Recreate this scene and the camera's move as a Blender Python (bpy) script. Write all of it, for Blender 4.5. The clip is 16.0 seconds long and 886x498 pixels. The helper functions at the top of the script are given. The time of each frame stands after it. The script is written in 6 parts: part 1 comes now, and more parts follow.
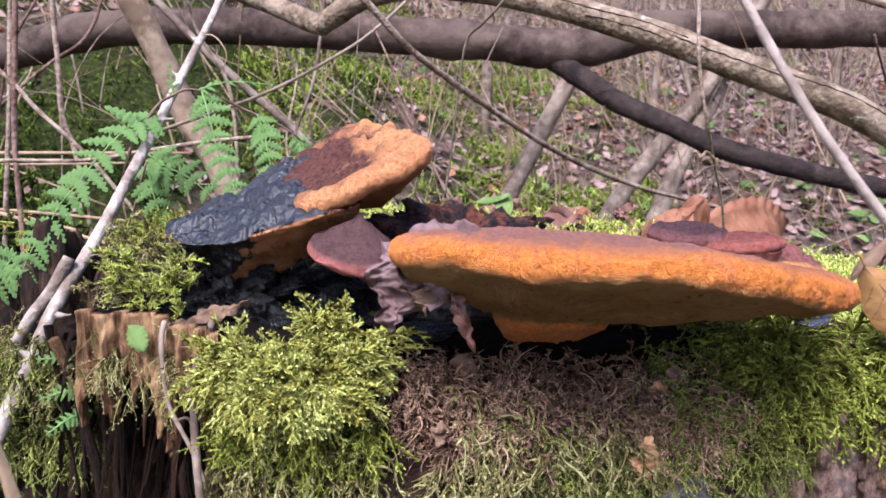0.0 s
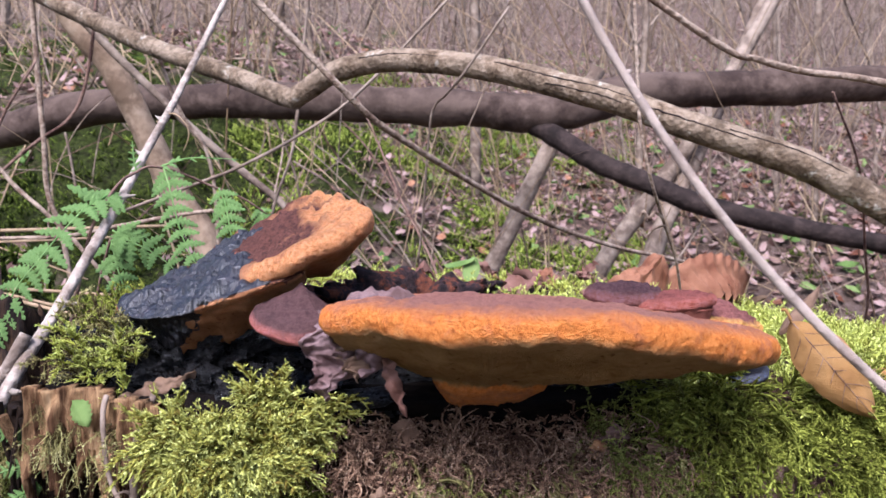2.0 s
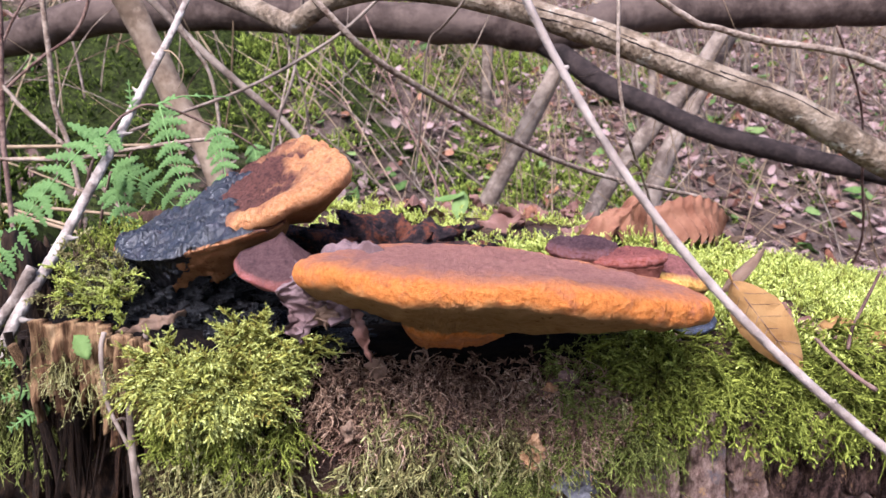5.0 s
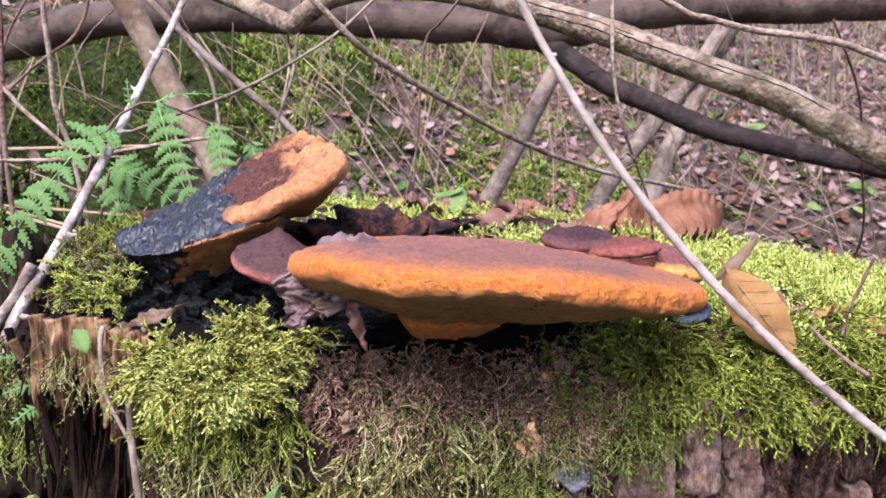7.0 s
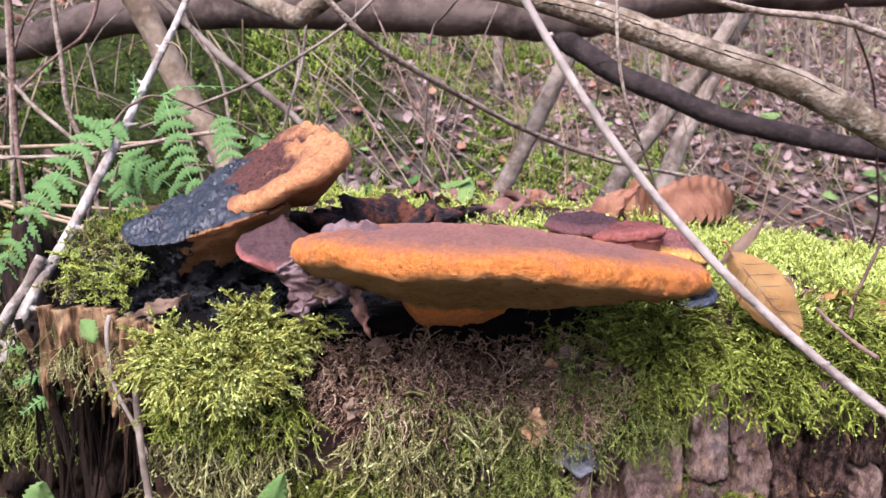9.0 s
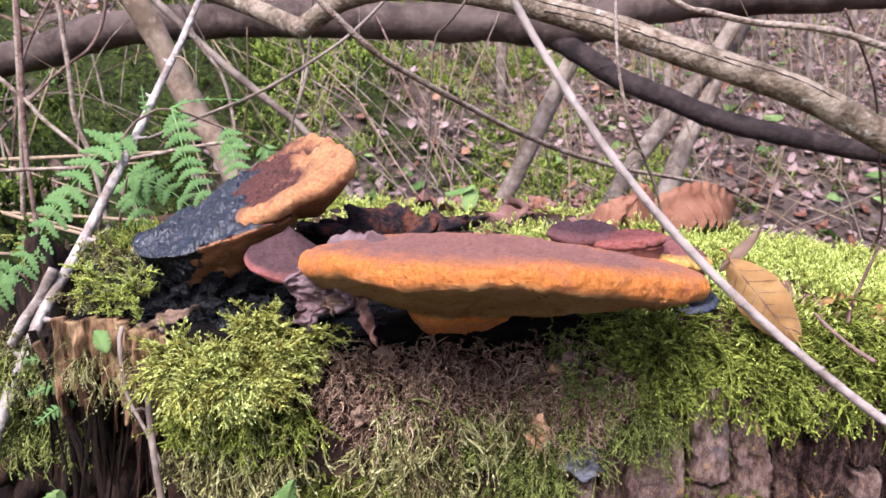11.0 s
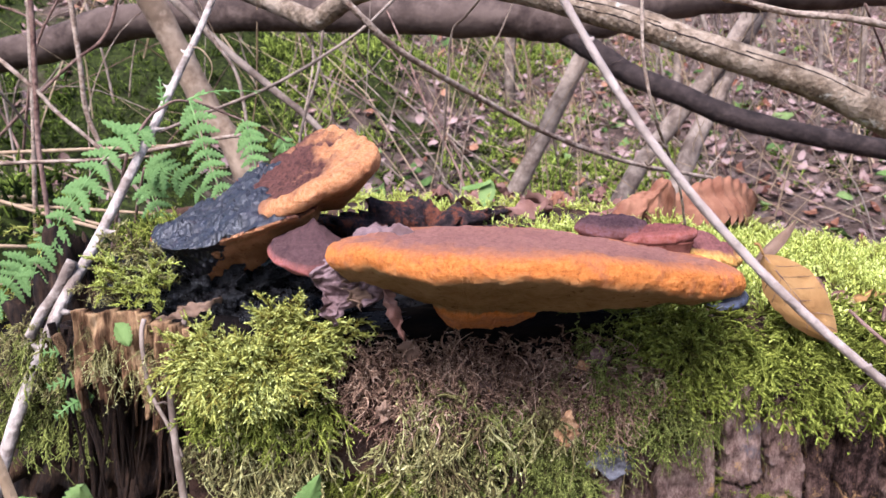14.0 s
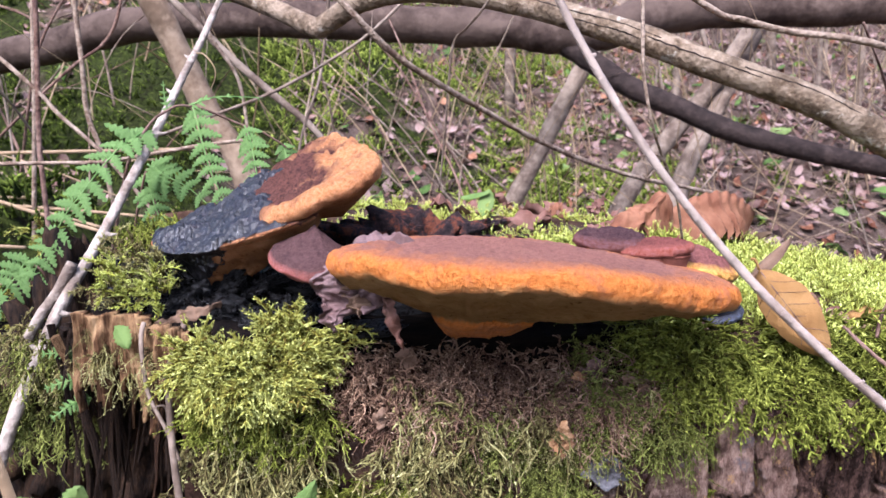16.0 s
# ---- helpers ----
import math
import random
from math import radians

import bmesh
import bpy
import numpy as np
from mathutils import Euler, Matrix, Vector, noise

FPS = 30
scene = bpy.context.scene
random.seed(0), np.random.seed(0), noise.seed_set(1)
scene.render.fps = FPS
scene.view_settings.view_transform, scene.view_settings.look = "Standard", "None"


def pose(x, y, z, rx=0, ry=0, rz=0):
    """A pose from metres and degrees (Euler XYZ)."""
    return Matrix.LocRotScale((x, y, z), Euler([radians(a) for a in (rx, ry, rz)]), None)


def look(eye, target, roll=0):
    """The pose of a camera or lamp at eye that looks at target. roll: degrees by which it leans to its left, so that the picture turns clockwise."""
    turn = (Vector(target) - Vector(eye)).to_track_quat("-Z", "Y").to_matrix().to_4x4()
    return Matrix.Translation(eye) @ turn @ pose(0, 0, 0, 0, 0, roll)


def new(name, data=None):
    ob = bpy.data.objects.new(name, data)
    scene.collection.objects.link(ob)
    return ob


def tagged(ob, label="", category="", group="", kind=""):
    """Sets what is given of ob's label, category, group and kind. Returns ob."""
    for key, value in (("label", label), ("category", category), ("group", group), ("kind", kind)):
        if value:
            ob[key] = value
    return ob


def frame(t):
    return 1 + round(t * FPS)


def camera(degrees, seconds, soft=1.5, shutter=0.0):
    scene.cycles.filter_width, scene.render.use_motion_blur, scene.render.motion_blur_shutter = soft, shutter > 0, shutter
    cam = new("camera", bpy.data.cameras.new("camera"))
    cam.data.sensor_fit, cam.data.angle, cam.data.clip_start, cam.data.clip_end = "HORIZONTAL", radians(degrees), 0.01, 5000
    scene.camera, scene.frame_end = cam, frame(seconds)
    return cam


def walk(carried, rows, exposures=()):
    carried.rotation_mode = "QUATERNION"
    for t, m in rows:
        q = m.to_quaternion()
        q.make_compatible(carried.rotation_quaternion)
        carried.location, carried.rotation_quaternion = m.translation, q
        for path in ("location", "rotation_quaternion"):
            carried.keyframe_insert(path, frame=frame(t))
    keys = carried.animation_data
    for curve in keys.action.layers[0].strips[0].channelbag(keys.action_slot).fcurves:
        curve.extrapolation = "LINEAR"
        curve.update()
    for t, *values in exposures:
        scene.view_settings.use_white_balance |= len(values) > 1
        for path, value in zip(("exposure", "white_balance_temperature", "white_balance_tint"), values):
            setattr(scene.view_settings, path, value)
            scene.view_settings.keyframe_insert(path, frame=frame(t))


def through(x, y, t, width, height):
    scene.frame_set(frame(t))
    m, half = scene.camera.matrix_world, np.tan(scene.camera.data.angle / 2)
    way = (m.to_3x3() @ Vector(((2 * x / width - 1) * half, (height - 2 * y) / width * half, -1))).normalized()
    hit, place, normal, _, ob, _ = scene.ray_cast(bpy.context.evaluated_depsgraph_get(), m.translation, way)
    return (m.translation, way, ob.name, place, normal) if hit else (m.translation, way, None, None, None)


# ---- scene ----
cam = camera(60.0, 16.0)
cam.data.dof.use_dof, cam.data.dof.focus_distance, cam.data.dof.aperture_fstop = True, 0.40, 27.0
PATH = [
    (0, (0.037, 0.008, 0.656), (-0.017, 1.995, 0.427), 2.4),
    (0.5, (0.048, 0.008, 0.662), (0.006, 1.999, 0.477), 1.1),
    (1, (0.052, 0.007, 0.667), (0.005, 2.003, 0.559), 0.8),
    (1.5, (0.06, 0.015, 0.659), (0.011, 2.012, 0.565), 0.6),
    (2, (0.064, 0.0, 0.659), (0.006, 1.999, 0.593), 0.7),
    (2.5, (0.068, -0.006, 0.661), (0.004, 1.992, 0.607), 0.9),
    (3, (0.074, 0.0, 0.662), (0.011, 1.978, 0.377), 1.2),
    (3.5, (0.075, 0.001, 0.675), (0.018, 1.944, 0.205), 1.8),
    (4, (0.08, -0.016, 0.681), (0.014, 1.952, 0.333), 2.3),
    (4.2, (0.082, -0.021, 0.683), (0.006, 1.951, 0.36), 2.2),
    (6.3, (0.086, -0.023, 0.679), (-0.002, 1.953, 0.386), 1.8),
    (6.5, (0.087, -0.026, 0.679), (-0.003, 1.95, 0.386), 1.7),
    (7, (0.088, -0.025, 0.678), (-0.004, 1.95, 0.379), 1.4),
    (7.5, (0.093, -0.029, 0.679), (-0.002, 1.945, 0.374), 1.3),
    (8, (0.095, -0.025, 0.675), (-0.007, 1.948, 0.364), 1.0),
    (8.5, (0.088, -0.025, 0.674), (-0.029, 1.947, 0.362), 0.8),
    (9, (0.093, -0.025, 0.674), (-0.035, 1.946, 0.362), 0.6),
    (11.5, (0.094, -0.033, 0.678), (-0.048, 1.939, 0.379), -0.2),
    (12, (0.094, -0.03, 0.677), (-0.049, 1.943, 0.378), -0.4),
    (12.5, (0.089, -0.031, 0.675), (-0.057, 1.942, 0.376), -0.4),
    (13, (0.089, -0.028, 0.674), (-0.062, 1.942, 0.368), -0.3),
    (13.5, (0.086, -0.029, 0.674), (-0.067, 1.941, 0.366), -0.1),
    (14, (0.083, -0.027, 0.675), (-0.07, 1.944, 0.366), 0.3),
    (14.5, (0.084, -0.028, 0.675), (-0.065, 1.943, 0.37), 0.8),
    (15, (0.085, -0.029, 0.676), (-0.059, 1.943, 0.374), 1.3),
    (15.5, (0.082, -0.03, 0.676), (-0.061, 1.943, 0.38), 1.5),
    (16, (0.082, -0.03, 0.676), (-0.063, 1.943, 0.388), 1.4),
]
walk(cam, [(t, look(eye, target, roll)) for t, eye, target, roll in PATH], [(0, 1.9, 5500, 22), (2, 1.79, 5500, 22), (4, 1.92, 5500, 22), (7, 1.97, 5500, 22), (16, 1.99, 5500, 22)])

# ---- light ----
SUN_ELEV, SUN_ROT = 51.0, 200.0
world = bpy.data.worlds.new("sky")
scene.world = world
world.use_nodes = True
wn = world.node_tree
sky = wn.nodes.new("ShaderNodeTexSky")
sky.sky_type = "NISHITA"
sky.sun_disc = False
sky.sun_elevation, sky.sun_rotation = radians(SUN_ELEV), radians(SUN_ROT)
sky.dust_density, sky.ozone_density = 3.0, 0.6
wn.nodes["Background"].inputs[1].default_value = 0.1
wn.links.new(sky.outputs[0], wn.nodes["Background"].inputs[0])
sun = new("sun", bpy.data.lights.new("sun", "SUN"))
sun.data.energy, sun.data.angle, sun.data.color = 2.8, radians(34), (1.0, 0.96, 0.9)
_a = radians(SUN_ROT)
sun.matrix_world = look((0, 0, 0), (-math.sin(_a) * math.cos(radians(SUN_ELEV)), -math.cos(_a) * math.cos(radians(SUN_ELEV)), -math.sin(radians(SUN_ELEV))))

# ---- materials ----


class Mat:
    """A small builder for node materials."""

    def __init__(self, name, rough=0.8, spec=0.1):
        self.m = bpy.data.materials.new(name)
        self.m.use_nodes = True
        self.t = self.m.node_tree
        self.b = self.t.nodes["Principled BSDF"]
        self.b.inputs["Roughness"].default_value = rough
        self.b.inputs["Specular IOR Level"].default_value = spec
        self.co = self.t.nodes.new("ShaderNodeTexCoord").outputs["Object"]

    def n(self, kind, **inputs):
        node = self.t.nodes.new(kind)
        for k, v in inputs.items():
            self.put(node.inputs[k.replace("_", " ")], v)
        return node

    def put(self, socket, v):
        if isinstance(v, bpy.types.NodeSocket):
            self.t.links.new(v, socket)
        else:
            socket.default_value = (*v, 1) if isinstance(v, tuple) and len(v) == 3 and socket.type == "RGBA" else v

    def stretch(self, s):
        node = self.n("ShaderNodeMapping", Vector=self.co)
        node.inputs["Scale"].default_value = s
        return node.outputs[0]

    def noise(self, scale, detail=5.0, rough=0.6, vec=None, warp=0.0):
        node = self.n("ShaderNodeTexNoise", Vector=vec or self.co, Scale=scale, Detail=detail, Roughness=rough, Distortion=warp)
        return node.outputs["Fac"]

    def cells(self, scale, vec=None, feature="F1"):
        node = self.n("ShaderNodeTexVoronoi", Vector=vec or self.co, Scale=scale)
        node.feature = feature
        return node.outputs["Distance"]

    def ramp(self, fac, *stops):
        node = self.n("ShaderNodeValToRGB", Fac=fac)
        els = node.color_ramp.elements
        while len(els) < len(stops):
            els.new(0.5)
        for e, (p, c) in zip(els, stops):
            e.position = p
            e.color = (*c, 1) if isinstance(c, tuple) else (c, c, c, 1)
        return node.outputs["Color"]

    def mix(self, fac, a, b, how="MIX"):
        node = self.n("ShaderNodeMix")
        node.data_type, node.blend_type = "RGBA", how
        self.put(node.inputs["Factor"], fac)
        self.put(node.inputs[6], a)
        self.put(node.inputs[7], b)
        return node.outputs[2]

    def math(self, op, a, b):
        node = self.t.nodes.new("ShaderNodeMath")
        node.operation = op
        self.put(node.inputs[0], a)
        self.put(node.inputs[1], b)
        return node.outputs[0]

    def attr(self, name):
        node = self.t.nodes.new("ShaderNodeAttribute")
        node.attribute_name = name
        return node.outputs["Fac"]

    def island(self):
        return self.t.nodes.new("ShaderNodeNewGeometry").outputs["Random Per Island"]

    def each(self):
        return self.t.nodes.new("ShaderNodeObjectInfo").outputs["Random"]

    def done(self, colour, bump=None, depth=0.002, strength=0.6, rough=None, through=0.0):
        self.put(self.b.inputs["Base Color"], colour)
        if bump is not None:
            node = self.n("ShaderNodeBump", Height=bump, Strength=strength, Distance=depth)
            self.t.links.new(node.outputs[0], self.b.inputs["Normal"])
        if rough is not None:
            self.put(self.b.inputs["Roughness"], rough)
        if through:
            tr = self.n("ShaderNodeBsdfTranslucent")
            self.put(tr.inputs["Color"], colour)
            mx = self.n("ShaderNodeMixShader", Fac=through)
            self.t.links.new(self.b.outputs[0], mx.inputs[1])
            self.t.links.new(tr.outputs[0], mx.inputs[2])
            self.t.links.new(mx.outputs[0], self.t.nodes["Material Output"].inputs[0])
        return self.m


def moss_mat(name, stops, through=0.07):
    m = Mat(name, 0.9, 0.03)
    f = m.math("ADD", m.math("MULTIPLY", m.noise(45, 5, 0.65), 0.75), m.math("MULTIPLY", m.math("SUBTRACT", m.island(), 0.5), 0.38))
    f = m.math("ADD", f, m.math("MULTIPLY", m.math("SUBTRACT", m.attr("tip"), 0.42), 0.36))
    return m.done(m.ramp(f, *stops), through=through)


def bark_mat(name, dark, mid, light, scale=1.0, lichen=0.0):
    m = Mat(name, 0.85, 0.08)
    v = m.stretch((1, 1, 1))
    a = m.noise(70 * scale, 8, 0.7, v)
    c = m.ramp(a, (0.36, dark), (0.5, mid), (0.64, light))
    c = m.mix(m.ramp(m.noise(14 * scale, 4), (0.42, 0.0), (0.65, 0.75)), c, light)
    c = m.mix(m.ramp(m.noise(23 * scale, 5, 0.7), (0.5, 0.0), (0.62, 0.8)), c, dark)
    if lichen:
        c = m.mix(m.ramp(m.noise(30 * scale, 6, 0.7), (0.6, 0.0), (0.66, lichen)), c, (0.42, 0.4, 0.33))
    h = m.math("ADD", a, m.math("MULTIPLY", m.cells(160 * scale), 0.6))
    return m.done(c, h, 0.003, 0.7)


def leaf_mat(name, stops, through=0.3):
    m = Mat(name, 0.6, 0.12)
    f = m.math("ADD", m.math("MULTIPLY", m.noise(60, 5), 0.6), m.math("MULTIPLY", m.island(), 0.45))
    return m.done(m.ramp(f, *stops), m.noise(260, 7, 0.75), 0.0014, 0.8, through=through)


def fungus_mat(name, top, rim, under, crack=(0.05, 0.022, 0.022), rough=0.9, spec=0.05, relief=1.0, turn=(0.13, 0.36)):
    """zone 0 is the top, 1 the margin, 2 the pore side; turn: where the top gives way to the margin."""
    m = Mat(name, rough, spec)
    z = m.math("ADD", m.attr("zone"), m.math("MULTIPLY", m.math("SUBTRACT", m.noise(75, 8, 0.75), 0.5), 0.8))
    t = m.mix(m.ramp(m.noise(420, 8, 0.8), (0.36, 0.0), (0.6, 1.0)), crack, top)
    t = m.mix(m.ramp(m.noise(55, 5, 0.65), (0.45, 0.0), (0.7, 0.4)), t, crack)
    r = m.ramp(m.noise(520, 7, 0.8), (0.32, (rim[0] * 0.62, rim[1] * 0.45, rim[2] * 0.5)), (0.48, rim), (0.68, (min(1, rim[0] * 1.12), rim[1] * 1.4, rim[2] * 1.9)))
    r = m.mix(m.ramp(m.noise(95, 6, 0.7), (0.52, 0.0), (0.68, 0.6)), r, (top[0] * 1.2, top[1] * 0.9, top[2] * 0.7))
    u = m.mix(m.ramp(m.noise(140, 7, 0.75), (0.42, 0.0), (0.7, 0.8)), under, (under[0] * 0.6, under[1] * 0.45, under[2] * 0.33))
    u = m.mix(m.ramp(m.noise(260, 4, 0.6), (0.62, 0.0), (0.68, 0.75)), u, (under[0] * 0.3, under[1] * 0.2, under[2] * 0.15))
    c = m.mix(m.ramp(m.math("MULTIPLY", z, 0.4), (turn[0], 0.0), (turn[1], 1.0)), t, r)
    c = m.mix(m.ramp(m.math("MULTIPLY", z, 0.4), (0.42, 0.0), (0.56, 1.0)), c, u)
    h = m.math("ADD", m.math("MULTIPLY", m.cells(1700), 0.55), m.math("MULTIPLY", m.noise(420, 9, 0.82), 1.8))
    return m.done(c, h, 0.0035 * relief, 1.0)


M = {}
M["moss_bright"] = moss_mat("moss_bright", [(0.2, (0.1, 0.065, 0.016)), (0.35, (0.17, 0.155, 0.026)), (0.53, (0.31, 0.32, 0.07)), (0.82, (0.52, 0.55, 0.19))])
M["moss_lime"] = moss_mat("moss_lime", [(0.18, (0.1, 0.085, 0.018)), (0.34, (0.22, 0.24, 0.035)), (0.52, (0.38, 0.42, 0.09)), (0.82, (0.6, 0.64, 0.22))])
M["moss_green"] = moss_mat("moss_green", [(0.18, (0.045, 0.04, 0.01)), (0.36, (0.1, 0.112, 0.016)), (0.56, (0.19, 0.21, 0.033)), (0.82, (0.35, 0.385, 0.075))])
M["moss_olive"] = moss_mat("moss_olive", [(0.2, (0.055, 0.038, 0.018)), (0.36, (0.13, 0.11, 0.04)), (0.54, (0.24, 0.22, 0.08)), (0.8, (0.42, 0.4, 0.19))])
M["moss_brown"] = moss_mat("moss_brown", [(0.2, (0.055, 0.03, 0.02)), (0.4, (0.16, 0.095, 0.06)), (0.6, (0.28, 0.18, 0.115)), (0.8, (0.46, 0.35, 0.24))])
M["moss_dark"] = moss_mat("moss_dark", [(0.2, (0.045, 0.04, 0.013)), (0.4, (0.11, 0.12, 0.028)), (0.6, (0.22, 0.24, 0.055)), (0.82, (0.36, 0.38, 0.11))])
M["moss_bank"] = moss_mat("moss_bank", [(0.2, (0.012, 0.018, 0.004)), (0.4, (0.05, 0.07, 0.01)), (0.6, (0.13, 0.17, 0.025)), (0.85, (0.3, 0.35, 0.07))])
M["branch"] = bark_mat("branch_bark", (0.05, 0.034, 0.02), (0.125, 0.088, 0.056), (0.22, 0.17, 0.12), 1.5, 0.5)
M["trunk"] = bark_mat("trunk_bark", (0.022, 0.014, 0.011), (0.05, 0.034, 0.026), (0.088, 0.062, 0.048), 0.35)
M["dark_branch"] = bark_mat("dark_bark", (0.008, 0.006, 0.005), (0.016, 0.011, 0.0095), (0.034, 0.024, 0.02), 0.6)
M["vine"] = bark_mat("vine_bark", (0.05, 0.025, 0.02), (0.12, 0.07, 0.05), (0.2, 0.13, 0.1), 1.2)
M["twig"] = bark_mat("twig_bark", (0.085, 0.05, 0.034), (0.185, 0.133, 0.093), (0.3, 0.235, 0.175), 2.2)
M["stem"] = bark_mat("stem_bark", (0.065, 0.044, 0.032), (0.14, 0.104, 0.076), (0.235, 0.185, 0.142), 0.5)
M["near_twig"] = bark_mat("near_twig_bark", (0.15, 0.11, 0.085), (0.23, 0.18, 0.145), (0.31, 0.25, 0.205), 1.0)

M["tan_stem"] = bark_mat("tan_stem_bark", (0.1, 0.065, 0.04), (0.19, 0.13, 0.082), (0.27, 0.2, 0.135), 0.5)
M["bramble"] = bark_mat("bramble_bark", (0.11, 0.08, 0.06), (0.24, 0.195, 0.155), (0.38, 0.325, 0.27), 1.3)

_m = Mat("stump_wood", 0.9, 0.05)
_c = _m.ramp(_m.noise(45, 8, 0.7), (0.3, (0.012, 0.007, 0.005)), (0.5, (0.05, 0.027, 0.018)), (0.68, (0.12, 0.07, 0.042)))
_c = _m.mix(_m.ramp(_m.noise(18, 5, 0.7), (0.5, 0.0), (0.62, 0.8)), _c, (0.05, 0.035, 0.03))
_c = _m.mix(_m.ramp(_m.noise(28, 6, 0.7), (0.62, 0.0), (0.7, 0.6)), _c, (0.2, 0.12, 0.05))
# the shade of the hollow and front edge, mixed in as near-black with ragged borders
_r = _m.math("ADD", _m.attr("rot_and_shade"), _m.math("MULTIPLY", _m.math("SUBTRACT", _m.noise(60, 6, 0.7), 0.5), 0.7))
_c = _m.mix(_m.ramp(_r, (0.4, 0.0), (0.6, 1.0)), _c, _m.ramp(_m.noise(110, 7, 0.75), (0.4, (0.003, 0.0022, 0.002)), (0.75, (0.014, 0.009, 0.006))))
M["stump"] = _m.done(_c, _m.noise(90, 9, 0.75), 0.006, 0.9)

_m = Mat("rotten_wood", 0.9, 0.06)
_v = _m.stretch((1, 1, 0.12))
_f = _m.math("ADD", _m.math("MULTIPLY", _m.noise(160, 6, 0.7, _v), 0.75), _m.math("MULTIPLY", _m.each(), 0.25))
M["rot_and_shade"] = _m.done(_m.ramp(_f, (0.4, (0.012, 0.006, 0.004)), (0.5, (0.075, 0.038, 0.018)), (0.6, (0.2, 0.12, 0.058)), (0.78, (0.42, 0.29, 0.15))), _m.noise(260, 6, 0.7, _v), 0.003, 0.8)

_m = Mat("bark_plate", 0.85, 0.06)
_v = _m.stretch((1, 1, 0.45))
_f = _m.math("ADD", _m.math("MULTIPLY", _m.noise(240, 9, 0.8, _v), 0.85), _m.math("MULTIPLY", _m.each(), 0.18))
_c = _m.ramp(_f, (0.4, (0.015, 0.008, 0.006)), (0.48, (0.07, 0.039, 0.029)), (0.57, (0.155, 0.093, 0.07)), (0.7, (0.36, 0.245, 0.19)))
_c = _m.mix(_m.ramp(_m.noise(48, 6, 0.7), (0.6, 0.0), (0.66, 0.7)), _c, (0.12, 0.105, 0.11))
_c = _m.mix(_m.ramp(_m.noise(80, 7, 0.75, None, 0.5), (0.57, 0.0), (0.63, 0.9)), _c, (0.36, 0.21, 0.085))
# darker copy of the rotten wood, with the hollow's shade in its colour
_m2 = Mat("shaded_rotten_wood", 0.8, 0.1)
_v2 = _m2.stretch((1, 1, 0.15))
M["shaded_rot"] = _m2.done(_m2.ramp(_m2.noise(150, 6, 0.7, _v2), (0.4, (0.006, 0.004, 0.003)), (0.55, (0.025, 0.014, 0.008)), (0.75, (0.09, 0.05, 0.025))), _m2.noise(260, 6, 0.7, _v2), 0.003, 0.8)
M["plate"] = _m.done(_c, _m.noise(330, 10, 0.82, _v), 0.005, 1.0)

M["fungus"] = fungus_mat("orange_fungus", (0.41, 0.19, 0.14), (0.78, 0.255, 0.052), (0.48, 0.29, 0.12), (0.25, 0.115, 0.09), relief=0.8, turn=(0.1, 0.31))
M["old_rim"] = fungus_mat("old_fungus", (0.27, 0.115, 0.085), (0.86, 0.38, 0.15), (0.48, 0.22, 0.09), (0.075, 0.036, 0.032), relief=1.2, turn=(0.1, 0.4))
M["pink_cap"] = fungus_mat("pink_fungus", (0.15, 0.08, 0.075), (0.5, 0.17, 0.13), (0.34, 0.13, 0.1), (0.07, 0.038, 0.036), relief=0.6, turn=(0.2, 0.42))
M["purple_cap"] = fungus_mat("purple_fungus", (0.16, 0.085, 0.085), (0.24, 0.105, 0.09), (0.3, 0.13, 0.09), (0.06, 0.032, 0.036))
M["red_cap"] = fungus_mat("red_fungus", (0.3, 0.1, 0.08), (0.36, 0.12, 0.085), (0.28, 0.1, 0.07), (0.13, 0.045, 0.04), relief=0.5)
M["yellow_rim"] = fungus_mat("yellow_rimmed_fungus", (0.3, 0.12, 0.1), (0.86, 0.44, 0.1), (0.5, 0.26, 0.1), (0.14, 0.055, 0.05), relief=0.5)
M["slate_cap"] = fungus_mat("slate_fungus", (0.035, 0.035, 0.04), (0.115, 0.12, 0.145), (0.03, 0.03, 0.034), (0.03, 0.03, 0.035), 0.85, relief=0.5)

_m = Mat("wet_black_crust", 0.3, 0.6)
_c = _m.ramp(_m.noise(110, 8, 0.75), (0.4, (0.003, 0.003, 0.003)), (0.58, (0.008, 0.0065, 0.0075)), (0.75, (0.04, 0.026, 0.025)))
M["black"] = _m.done(_c, _m.math("ADD", _m.noise(120, 4, 0.6), _m.math("MULTIPLY", _m.noise(480, 5, 0.7), 0.45)), 0.0015, 0.9, rough=_m.ramp(_m.noise(140, 5, 0.7), (0.4, 0.3), (0.62, 0.62)))

# black rotten wood; also the black of two lumps that stand in for shade
_m = Mat("black_rotten_wood_and_shade", 0.4, 0.35)
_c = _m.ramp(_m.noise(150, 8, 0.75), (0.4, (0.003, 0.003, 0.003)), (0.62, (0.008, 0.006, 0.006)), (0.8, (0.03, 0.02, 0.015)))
M["black_wood_and_shade"] = _m.done(_c, _m.math("ADD", _m.noise(190, 10, 0.85), _m.math("MULTIPLY", _m.cells(260), 1.0)), 0.008, 1.0, rough=_m.ramp(_m.noise(210, 5, 0.7), (0.42, 0.2), (0.6, 0.8)))

_m = Mat("charred_wood", 0.7, 0.12)
_c = _m.ramp(_m.noise(120, 8, 0.75), (0.36, (0.006, 0.005, 0.006)), (0.5, (0.04, 0.025, 0.025)), (0.58, (0.16, 0.05, 0.025)), (0.75, (0.2, 0.1, 0.07)))
